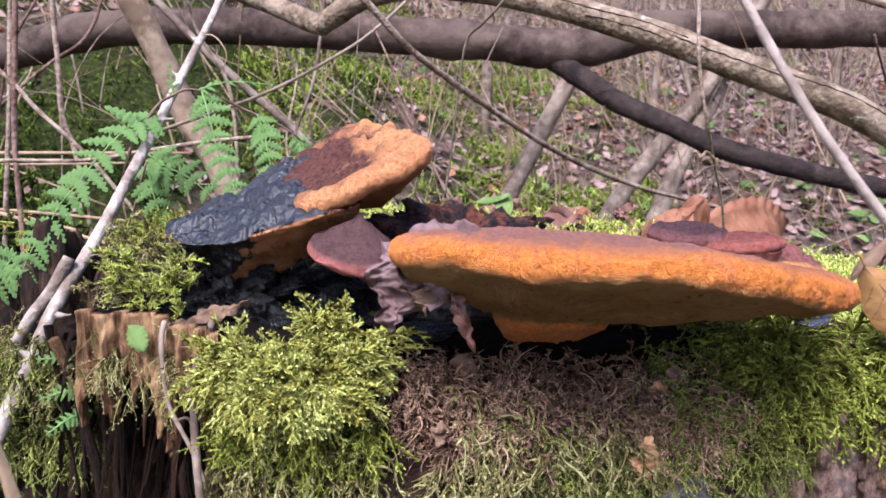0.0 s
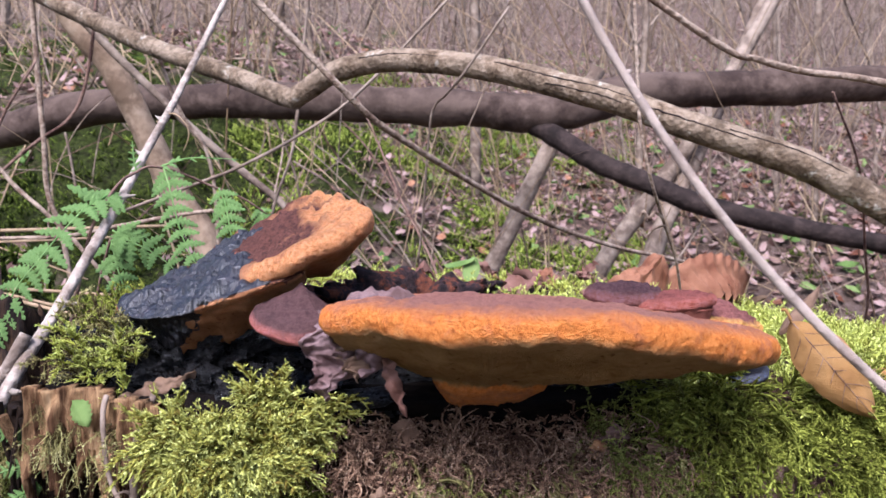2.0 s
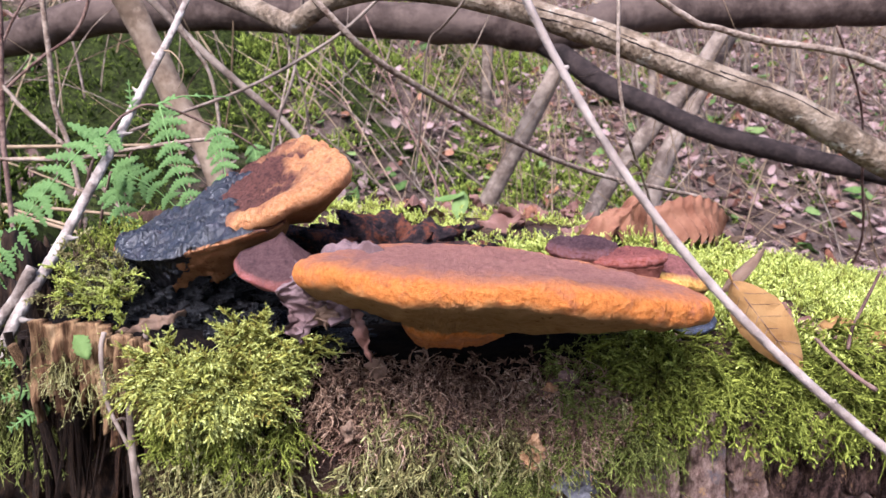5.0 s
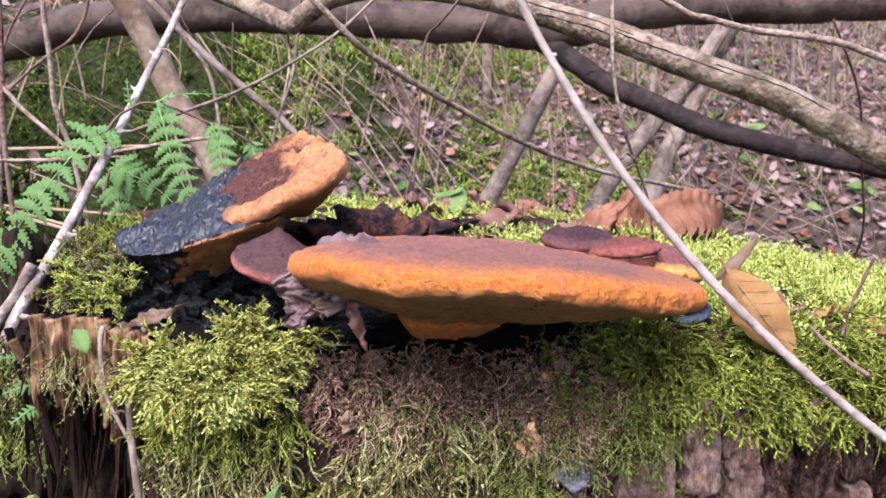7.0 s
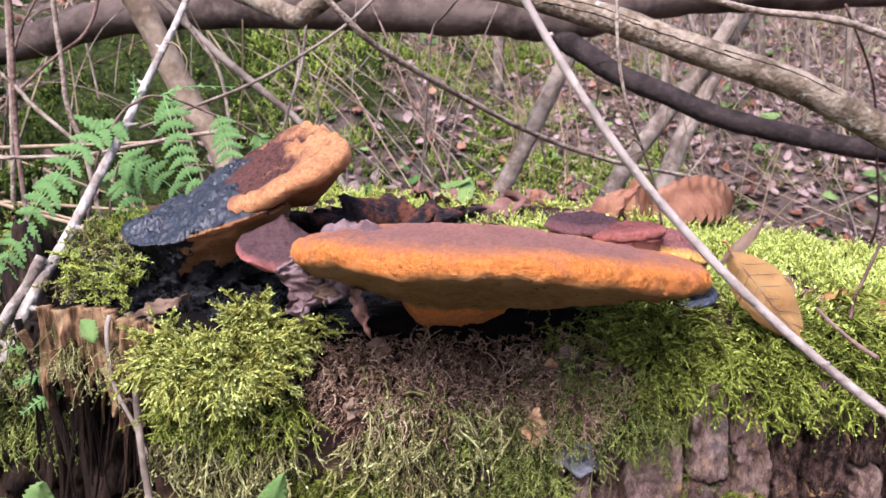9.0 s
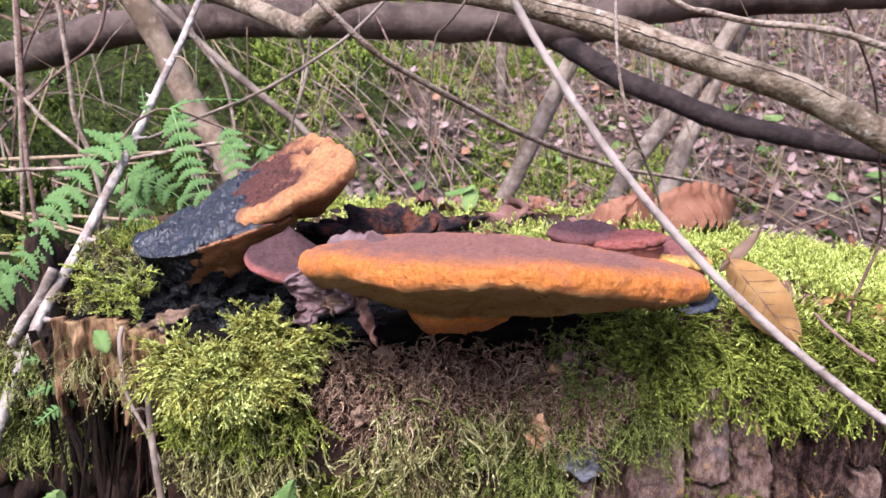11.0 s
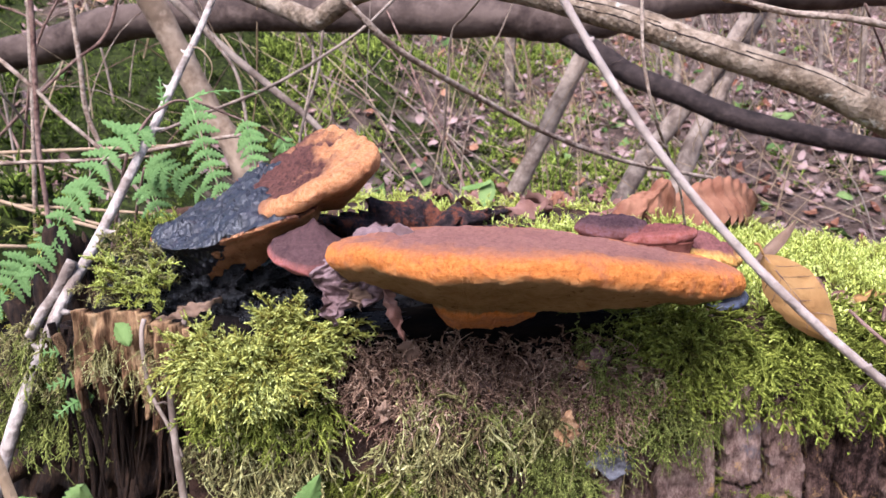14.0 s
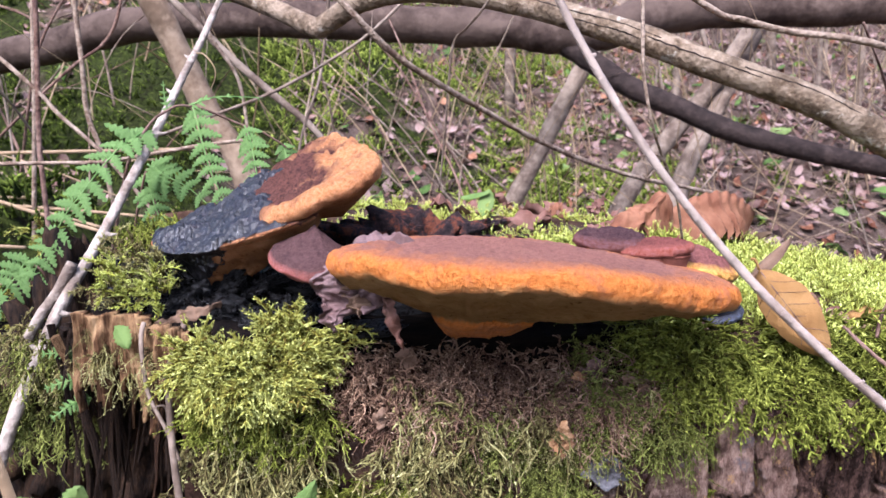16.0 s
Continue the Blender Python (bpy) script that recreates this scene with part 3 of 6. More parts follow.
def old_fungus():
    """Black wet crust that climbs to a thick orange cap, tan pores below."""
    back = spline([(-0.120, 0.395, 0.6186), (-0.1045, 0.405, 0.6248), (-0.0908, 0.41, 0.6309), (-0.075, 0.415, 0.6419), (-0.0604, 0.43, 0.6539), (-0.051, 0.445, 0.659), (-0.04, 0.45, 0.661), (-0.03, 0.44, 0.656)], 26)
    frnt = spline([(-0.0995, 0.358, 0.6133), (-0.0789, 0.345, 0.6154), (-0.0619, 0.34, 0.6191), (-0.046, 0.337, 0.6247), (-0.0309, 0.335, 0.6295), (-0.0194, 0.334, 0.6332), (-0.0115, 0.339, 0.6355), (-0.006, 0.35, 0.638)], 26)
    low = spline([(-0.0977, 0.36, 0.6087), (-0.0852, 0.358, 0.6052), (-0.0737, 0.355, 0.5967), (-0.0594, 0.358, 0.5996), (-0.0469, 0.362, 0.6019), (-0.0316, 0.362, 0.613), (-0.0202, 0.362, 0.622), (-0.0099, 0.366, 0.629)], 26)
    n, nt, ns = len(back), 80, 40
    cols, zone, dark = [], [], []
    for i in range(n):
        b, f, l = back[i], frnt[i], low[i]
        s = i / (n - 1)
        row, zr = [], []
        for t in np.linspace(0, 1, nt):
            q = b + (f - b) * t
            # ridged and cracked top
            q[2] += 0.0018 * fbm(tuple(q * 100), 3) + 0.0008 * fbm(tuple(q * 300), 3) - 0.0024 * max(0.0, 0.12 - abs(fbm(tuple(q * 130 + 3), 3))) * 6 + 0.0045 * fbm(tuple(q * 42 + 8), 3) + 0.003 * math.sin(t * math.pi) + 0.0005 * fbm(tuple(q * 420), 3)
            row.append(q)
            zr.append(0.15 + 0.35 * fbm(tuple(q * 60), 4))
            dark.append(s + 0.09 * fbm(tuple(q * 45), 4) + 0.06 * fbm(tuple(q * 160), 3) < 0.66 + 0.22 * math.exp(-((t - 0.3) / 0.16) ** 2) - 0.05 * t)
        for t in np.linspace(0.03, 1, ns):
            q = f + (l - f) * t
            # a thin lip over the recessed pores
            q = q + np.array((0, -0.0026 * math.sin(min(1.0, t * 1.3) * math.pi) - 0.0018 * math.exp(-((t - 0.1) / 0.07) ** 2) + 0.0035 * min(1.0, max(0.0, t - 0.14) * 12), 0.0))
            q += np.array((0, 0.0018 * fbm((q[0] * 420, q[1] * 60, q[2] * 90), 4) + 0.0022 * fbm(tuple(q * 120), 3), (0.004 * fbm((q[0] * 90, 2.0, 3.0), 3) + 0.0015 * fbm((q[0] * 600, 2.0, 3.0), 2)) * t))
            row.append(q)
            zr.append(0.45 + 2.0 * min(1.0, t * 1.8))
            dark.append(s + 0.045 * fbm(tuple(q * 60), 4) + 0.06 * t < 0.37 + 0.06 * fbm(tuple(q * 150 + 5), 3))
        for t in np.linspace(0.12, 1, 6):
            e = b + (np.array((0, -0.01, -0.02)) * (1 - s) + (f - b) * 0.3 * s)
            row.append(l + (e - l) * t)
            zr.append(2.0)
            dark.append(s < 0.3)
        if s < 0.12 or s > 0.9:
            u = (0.12 - s) / 0.12 if s < 0.12 else (s - 0.9) / 0.1
            mid, w = sum(row) / len(row), math.sqrt(max(0.03, 1 - u * u))
            row = [mid + (q - mid) * w for q in row]
        cols.append(row)
        zone += zr
    k = len(cols[0])
    verts = [v for c in cols for v in c]
    tan, black = [], []
    for i in range(n - 1):
        for j in range(k):
            f4 = (i * k + j, i * k + (j + 1) % k, (i + 1) * k + (j + 1) % k, (i + 1) * k + j)
            (black if dark[f4[0]] else tan).append(f4)
    tan += [tuple(range(k - 1, -1, -1)), tuple(range((n - 1) * k, n * k))]
    ob = obj("bracket_fungus", verts, tan, M["old_rim"])
    zones(ob, zone)
    tagged(ob, "old orange-tan bracket fungus with a wet black crust", "fungus", "bracket fungi on the stump")
    obj("crust", verts, black, M["black"], ob, label="wet black cracked crust")
    # the thick orange cap that grows over the crust
    rim = closed([(-0.0145, 0.333, 0.641), (-0.0035, 0.334, 0.6468), (0.007, 0.338, 0.6512), (0.0145, 0.343, 0.6552), (0.0185, 0.354, 0.658), (0.016, 0.374, 0.661), (0.004, 0.405, 0.665), (-0.0125, 0.435, 0.6685), (-0.0275, 0.452, 0.6695),
                  (-0.043, 0.45, 0.662), (-0.055, 0.43, 0.651), (-0.052, 0.385, 0.6385), (-0.037, 0.35, 0.6325)], 300)
    crown, foot = np.array((-0.016, 0.39, 0.6655)), np.array((-0.026, 0.41, 0.632))
    rings, zone, thick = [], [], 0.0115
    for s in (0.02, 0.12, 0.2, 0.28, 0.35, 0.42, 0.48, 0.54, 0.6, 0.65, 0.7, 0.75, 0.8, 0.84, 0.88, 0.92, 0.96):
        ring = []
        for p in rim:
            q = crown + (p + np.array((0, 0, thick * 0.45)) - crown) * s
            side = max(0.0, (q[0] + 0.016) * -18 + 0.35)
            furrow = math.exp(-((fbm(tuple(q * 28 + 4), 3) + 0.1) / 0.11) ** 2)
            q[2] += 0.007 * (1 - s ** 5) * fbm(tuple(q * 42 + 5), 4) - 0.0028 * furrow * (1.1 - s) + 0.003 * fbm(tuple(q * 100 + 2), 3) + 0.0014 * fbm(tuple(q * 240), 4) - 0.004 * max(0.0, 0.14 - abs(fbm(tuple(q * 120 + 9), 3))) * 5 * min(1.0, side) + 0.0005 * fbm(tuple(q * 500), 3)
            ring.append(q)
            zone.append(max(0.0, min(1.0, 0.66 + (q[0] + 0.02) * 38 + (q[1] - 0.395) * 9 + 0.3 * (s - 0.6) + 0.9 * fbm(tuple(q * 48), 5) - 0.4 * furrow)))
        rings.append(ring)
    for a in np.linspace(72, -80, 26):
        ring = []
        for p in rim:
            out = p - crown
            out[2] = 0
            out /= np.linalg.norm(out) + 1e-9
            wob = 1 + 0.4 * fbm((p[0] * 60, p[1] * 60, 2.5), 3)
            q = p + out * (thick * 0.45 * math.cos(radians(a)) * wob - thick * 0.25) + np.array((0, 0, thick * 0.5 * math.sin(radians(a)) * wob))
            q += out * (0.001 * fbm(tuple(q * 130), 4) + 0.0004 * fbm(tuple(q * 620), 3))
            ring.append(q)
        rings.append(ring)
        zone += [max(0.05, min(1.0, 1 + (p[0] + 0.03) * 60)) * (0.85 + (72 - a) / 152 * 0.5) for p in rim]
    for s in (0.08, 0.18, 0.3, 0.45, 0.6, 0.8, 1.0):
        ring = []
        for p in rim:
            lo = p + np.array((0, 0, -thick * 0.5))
            q = lo + (foot + (p - foot) * np.array((0.5, 0.5, 0.0)) - lo) * s
            q[2] += 0.0012 * fbm(tuple(q * 90), 4)
            ring.append(q)
        rings.append(ring)
        zone += [1.5 + 0.4 * min(1, s * 3)] * 300
    cap = obj("cap", *lofted(rings), M["old_rim"], ob, label="thick orange cap with a cracked brown middle")
    zones(cap, zone)


old_fungus()


def lump(name, at, size, mat, label, category, rough=0.35, freq=50, group="", seg=36, kind=""):
    """An uneven lump of rotten stuff."""
    v, f = [], []
    n, m = seg, seg // 2
    for j in range(m + 1):
        for k in range(n):
            a, b = 2 * math.pi * k / n, math.pi * (j / m - 0.5)
            d = np.array((math.cos(a) * math.cos(b), math.sin(a) * math.cos(b), math.sin(b)))
            r = 1 + rough * fbm(tuple((np.array(at) + d * np.array(size)) * freq), 5)
            v.append(np.array(at) + d * np.array(size) * r)
    for j in range(m):
        for k in range(n):
            a, b = j * n + k, j * n + (k + 1) % n
            f.append((a, b, b + n, a + n))
    return tagged(obj(name, v, f, mat), label, category, group, kind)


# black rotten wood below the old fungus, and the charred strip behind the fungi
lump("rotten_wood", (-0.078, 0.378, 0.585), (0.05, 0.028, 0.021), M["black_wood_and_shade"], "wet black rotten wood under the old fungus", "wood", 0.6, 110, seg=190)
lump("rotten_wood", (0.035, 0.425, 0.609), (0.055, 0.022, 0.018), M["char"], "charred black and red crumbly wood behind the fungi", "wood", 0.8, 80, seg=80)
# two added black lumps: deep shade under the large fungus, as solid filler
lump("rotten_wood", (0.065, 0.392, 0.574), (0.105, 0.026, 0.03), M["black_wood_and_shade"], "black filler lump standing in for deep shade below the large fungus", "wood", 0.5, 70, seg=70)
lump("rotten_wood", (-0.035, 0.352, 0.571), (0.055, 0.02, 0.014), M["black_wood_and_shade"], "black filler lump standing in for shade along the front edge", "wood", 0.8, 110, seg=120)

# lumps that fill the hollow; its shade is put into their dark colour
lump("rotten_wood", (-0.185, 0.44, 0.49), (0.06, 0.035, 0.085), M["shaded_rot"], "crumbling rotten wood in the stump's hollow, coloured dark for its shade", "wood", 0.7, 55, seg=110)
lump("rotten_wood", (-0.125, 0.415, 0.5), (0.035, 0.03, 0.075), M["shaded_rot"], "crumbling rotten wood in the stump's hollow, coloured dark for its shade", "wood", 0.7, 60, seg=100)

# ---- branches and twigs ----
LIMB = [(-0.1219, 0.82, 0.7903), (-0.1045, 0.81, 0.7985), (-0.0817, 0.8, 0.8112), (-0.0505, 0.79, 0.8201), (-0.0086, 0.78, 0.8236), (0.0497, 0.76, 0.8166), (0.1048, 0.74, 0.8038), (0.1557, 0.71, 0.7851), (0.204, 0.69, 0.768),
        (0.2506, 0.675, 0.7485), (0.2965, 0.665, 0.7318), (0.3429, 0.66, 0.715), (0.3911, 0.66, 0.6926), (0.4238, 0.66, 0.6748), (0.58, 0.67, 0.6), (0.9, 0.7, 0.43), (1.25, 0.75, 0.2)]
limb = branch("fallen_branch", LIMB, 0.011, 0.0138, M["branch"],
       "bent grey-brown branch with lichen arching over the stump", sides=18, steps=12, rough=0.035, knots=0.06,
       extra=[([(-0.75, 1.2, 1.08), (-0.52, 1.08, 0.965), (-0.4141, 1.02, 0.9145), (-0.3507, 0.98, 0.8846), (-0.2803, 0.93, 0.8558), (-0.1923, 0.87, 0.8207), (-0.1367, 0.83, 0.7954), (-0.117, 0.816, 0.7885)], 0.0125, 0.0105)])
tree = branch("leaning_tree", [(-2.2, 1.75, 0.7), (-1.350, 1.700, 0.792), (-0.965, 1.700, 0.857), (-0.838, 1.700, 0.896), (-0.712, 1.700, 0.915), (-0.586, 1.700, 0.922), (-0.336, 1.700, 0.927), (-0.088, 1.700, 0.919),
                        (0.096, 1.700, 0.912), (0.195, 1.700, 0.903), (0.292, 1.700, 0.913), (0.437, 1.750, 0.959), (0.678, 1.800, 0.978), (1.035, 1.850, 1.002), (1.513, 1.900, 1.034), (2.6, 2.0, 1.08)], 0.038, 0.042, M["trunk"],
       "smooth grey-brown leaning trunk lying across the bank", "tree", sides=20, steps=8, rough=0.1,
       extra=[])
obj("bough", *tube_data(spline([(0.175, 1.70, 0.905), (0.225, 1.69, 0.872), (0.275, 1.650, 0.835), (0.338, 1.600, 0.788), (0.430, 1.550, 0.744), (0.527, 1.500, 0.699), (0.667, 1.450, 0.663), (0.814, 1.400, 0.632), (1.067, 1.300, 0.574), (1.6, 1.2, 0.4), (2.1, 1.1, 0.2)], 10), 0.025, 0.0142, 16, 0.07, 0, 0.15), M["dark_branch"], tree, label="dark wet bough")


def cracks(parent, points, radius, runs, mat, seed):
    """Long splits in the bark of a branch, as thin dark lines that sit in its surface."""
    line = spline(points, 12)
    r = random.Random(seed)
    n = len(line)
    for s0, s1, turn in runs:
        pts = []
        for s in np.linspace(s0, s1, 26):
            i = min(n - 2, int(s * (n - 1)))
            t = line[i + 1] - line[i]
            t /= np.linalg.norm(t)
            u = (s * (n - 1)) - i
            p = line[i] + (line[i + 1] - line[i]) * u
            side = np.cross(t, (0, 0, 1))
            side /= np.linalg.norm(side)
            if side[1] > 0:
                side = -side
            up = np.cross(side, t)
            if up[2] < 0:
                up = -up
            a = radians(turn + 2.5 * math.sin(s * 60 + seed) + r.gauss(0, 1.2))
            rad = radius[0] + (radius[1] - radius[0]) * s
            pts.append(p + (side * math.cos(a) + up * math.sin(a)) * rad * 0.985)
        obj("bark_split", *tube_data(pts, 0.0008, 0.0005, 5, 0.5, seed), mat, parent)


cracks(limb, LIMB, (0.011, 0.0138), ((0.36, 0.52, 28), (0.5, 0.63, 12), (0.61, 0.74, 30), (0.2, 0.3, 20), (0.42, 0.5, -5)), M["dark_branch"], 5)
branch("sapling", [(0.39, 1.95, 1.05), (0.31, 1.92, 0.91), (0.262, 1.9, 0.835), (0.165, 1.88, 0.63), (0.08, 1.85, 0.45), (0.0, 1.8, 0.2)], 0.019, 0.024, M["stem"], "grey leaning sapling stem behind the stump", "sapling", "saplings on the slope")
branch("sapling", [(1.0, 2.3, 1.4), (0.725, 2.200, 0.947), (0.634, 2.200, 0.804), (0.446, 2.100, 0.567), (0.3, 2.0, 0.3)], 0.02, 0.026, M["stem"], "grey leaning sapling stem behind the stump", "sapling", "saplings on the slope")
branch("sapling", [(1.1, 2.5, 1.6), (0.788, 2.300, 0.977), (0.667, 2.200, 0.757), (0.568, 2.100, 0.569), (0.5, 2.05, 0.3)], 0.02, 0.03, M["stem"], "grey leaning sapling stem behind the stump", "sapling", "saplings on the slope")
branch("sapling", [(-0.72, 1.3, 1.2), (-0.641, 1.300, 1.064), (-0.604, 1.300, 0.990), (-0.547, 1.300, 0.925), (-0.490, 1.300, 0.822), (-0.434, 1.300, 0.708), (-0.367, 1.300, 0.595), (-0.3, 1.3, 0.3)], 0.021, 0.024, M["tan_stem"], "tan-brown leaning stem in front of the bank", "sapling", "saplings on the slope")
near = branch("bare_twig", [(0.061, 0.22, 0.825), (0.081, 0.22, 0.756), (0.096, 0.22, 0.723), (0.114, 0.22, 0.693), (0.135, 0.22, 0.664), (0.16, 0.22, 0.636), (0.187, 0.22, 0.611), (0.217, 0.22, 0.587), (0.251, 0.22, 0.564), (0.34, 0.225, 0.5), (0.5, 0.25, 0.3)], 0.0012, 0.0017, M["near_twig"],
       "thin smooth grey-brown twig hanging before the stump", "twig", "twigs", 10, 8, 0.1)
for p, d in (((0.1085, 0.22, 0.702), (0.0018, 0.0, 0.001)), ((0.2, 0.22, 0.6), (0.0012, -0.001, 0.0014))):
    obj("bud", *tube_data([np.array(p), np.array(p) + np.array(d) * 0.6, np.array(p) + np.array(d)], 0.0013, 0.0005, 7, 0.15), M["near_twig"], near)


def thorny(name, points, r0, r1, label, thorns, seed):
    ob = branch(name, points, r0, r1, M["bramble"], label, "bramble", "bramble stems", 10, 10, 0.07, knots=0.15, seed=seed)
    line = spline(points, 10)
    for s, side in thorns:
        i = int(s * (len(line) - 2))
        p, t = line[i], line[i + 1] - line[i]
        t /= np.linalg.norm(t)
        d = np.cross(t, (0, 1, 0)) * side
        d /= np.linalg.norm(d)
        r = r0 + (r1 - r0) * s
        pts = [p + d * r * 0.5, p + d * r * 1.6 - t * 0.0006, p + d * r * 2.7 - t * 0.0025]
        obj("thorn", *tube_data(spline(pts, 3), r * 0.75, r * 0.08, 6, 0.05), M["bramble"], ob)
    return ob


thorny("bramble", [(-0.13, 0.64, 0.86), (-0.1403, 0.56, 0.7671), (-0.1417, 0.535, 0.7414), (-0.1444, 0.518, 0.7227), (-0.1457, 0.5, 0.7051), (-0.1497, 0.488, 0.6872), (-0.1517, 0.47, 0.6683), (-0.1547, 0.455, 0.6512), (-0.1571, 0.44, 0.6349),
                   (-0.1589, 0.425, 0.6194), (-0.1622, 0.41, 0.6021), (-0.1655, 0.395, 0.5865), (-0.1699, 0.382, 0.5694), (-0.1732, 0.375, 0.5547), (-0.1778, 0.37, 0.5398), (-0.1847, 0.36, 0.5137), (-0.2, 0.34, 0.44), (-0.23, 0.3, 0.28)],
       0.0023, 0.004, "pale dry bramble stem with thorns leaning on the stump", [(0.16, -1), (0.25, -1), (0.34, 1), (0.56, 1), (0.71, 1), (0.79, -1)], 3)
thorny("bramble", [(-0.1661, 0.3950, 0.5981), (-0.1741, 0.3900, 0.5802), (-0.1816, 0.3850, 0.5678), (-0.1891, 0.3800, 0.5498)], 0.0034, 0.003, "broken pale bramble stub with a thorn", [(0.4, 1)], 5)
branch("bramble_twig", [(-0.12, 0.62, 0.85), (-0.0562, 0.63, 0.7859), (-0.0344, 0.64, 0.7643), (-0.0131, 0.66, 0.7452), (0.0236, 0.7, 0.7237), (0.0645, 0.76, 0.7026), (0.1185, 0.82, 0.676), (0.1801, 0.88, 0.6524), (0.2492, 0.94, 0.6327), (0.3108, 1.0, 0.621), (0.42, 1.1, 0.6)], 0.0031, 0.0026, M["twig"],
       "thin tan bramble twig slanting behind the stump", "twig", "twigs", 8, 8)
branch("hanging_twig", [(0.160, 0.465, 0.84), (0.165, 0.465, 0.758), (0.168, 0.465, 0.718), (0.177, 0.470, 0.684), (0.193, 0.500, 0.659), (0.206, 0.520, 0.635), (0.216, 0.540, 0.605)], 0.0012, 0.0009, M["twig"],
       "thin dry stalk with curled withered tips", "twig", "twigs", 6, 8, 0.2,
       [([(0.189, 0.49, 0.664), (0.183, 0.487, 0.668), (0.179, 0.485, 0.664), (0.176, 0.486, 0.668), (0.174, 0.488, 0.665)], 0.0009, 0.0012), ([(0.192, 0.498, 0.66), (0.184, 0.495, 0.657), (0.18, 0.496, 0.652), (0.177, 0.495, 0.655)], 0.0008, 0.0011)])
branch("bramble_twig", [(0.12, 0.32, 0.765), (0.1731, 0.335, 0.7362), (0.1896, 0.34, 0.7322), (0.2117, 0.345, 0.728), (0.2403, 0.35, 0.7259), (0.2695, 0.36, 0.7209), (0.34, 0.39, 0.7), (0.45, 0.44, 0.64), (0.6, 0.5, 0.48)], 0.0014, 0.002, M["twig"],
       "thin pale thorny twig reaching in from the side", "twig", "twigs", 8, 8)

# ---- moss ----
rng = np.random.default_rng(5)


def strand(seed, bend=0.4, wave=0.06, rad=0.04, branches=5, reach=0.28, flat=0.5, steps=6, up=0.8):
    """A moss shoot along z, 1 long: a bumpy cord with little side branches. Gives verts, triangles and how near each vert is to the tip."""
    r = np.random.default_rng(seed)
    ph = r.uniform(0, 6)
    v, t, tip = [], [], []

    def axis(s):
        return np.array((bend * s * s + wave * (math.sin(s * 5 + ph) - math.sin(ph)), wave * (math.cos(s * 6.5 + ph) - math.cos(ph)), s))

    def cone(p, e, w, s0, s1):
        n = len(v)
        d = e - p
        a = np.cross(d, (0.3, 0.9, 0.2))
        a /= np.linalg.norm(a) + 1e-9
        b = np.cross(d, a)
        b /= np.linalg.norm(b) + 1e-9
        for j in range(3):
            g = 2.094 * j
            v.append(p + d * 0.25 + (a * math.cos(g) + b * math.sin(g)) * w)
        v.append(e)
        t.extend([(n, n + 1, n + 3), (n + 1, n + 2, n + 3), (n + 2, n, n + 3)])
        tip.extend([s0] * 3 + [s1])

    for i in range(steps + 1):
        s = i / steps
        w = rad * (1.1 - s ** 2) * (1 + 0.3 * (-1) ** i)
        c = axis(s)
        for j in range(3):
            g = 2.094 * j + 0.4
            v.append(c + np.array((math.cos(g) * w, math.sin(g) * w * (1 - 0.4 * flat), 0)))
            tip.append(s)
    for i in range(steps):
        for j in range(3):
            k, n = (j + 1) % 3, 3 * i
            t.extend([(n + j, n + k, n + 3 + k), (n + j, n + 3 + k, n + 3 + j)])
    for i in range(branches):
        s = 0.15 + 0.8 * (i + r.uniform(0, 0.8)) / branches
        for side in (-1, 1):
            c = axis(s)
            d = np.array((side * r.uniform(0.6, 1.1), r.normal(0, 1 - flat) * 0.7, up * r.uniform(0.6, 1.3)))
            d *= reach * (1.15 - 0.75 * s) * r.uniform(0.6, 1.2) / np.linalg.norm(d)
            cone(c, c + d, rad * 0.95, s * 0.8, min(1, s * 0.7 + 0.4))
    return np.array(v), np.array(t), np.array(tip)


def strew(name, kinds, places, normals, sizes, mat, label, category="moss", lean=0.5, droop=0.0):
    """One carpet of many shoots. kinds: a few shoots to choose from; each stands on its place along its normal."""
    n = len(places)
    pick = rng.integers(0, len(kinds), n)
    allv, allt, tips, off = [], [], [], 0
    z = normals + lean * rng.normal(size=(n, 3)) + np.array((0, 0, -droop))
    z /= np.linalg.norm(z, axis=1)[:, None]
    # shoots bend over to the ground: their own x leans downward
    x = np.cross(z, np.cross(np.array((0, -0.15, -1.0)) + 0.5 * rng.normal(size=(n, 3)), z))
    x /= np.linalg.norm(x, axis=1)[:, None] + 1e-9
    y = np.cross(z, x)
    for j, (v, t, tip) in enumerate(kinds):
        idx = np.nonzero(pick == j)[0]
        if not len(idx):
            continue
        s = sizes[idx][:, None, None]
        p = places[idx][:, None, :] + s * (v[None, :, 0:1] * x[idx][:, None, :] + v[None, :, 1:2] * y[idx][:, None, :] + v[None, :, 2:3] * z[idx][:, None, :])
        k = len(v)
        allv.append(p.reshape(-1, 3))
        allt.append((t[None] + (np.arange(len(idx)) * k)[:, None, None] + off).reshape(-1, 3))
        tips.append(np.tile(tip, len(idx)))
        off += k * len(idx)
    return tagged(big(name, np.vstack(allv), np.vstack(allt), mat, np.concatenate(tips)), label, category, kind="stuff")


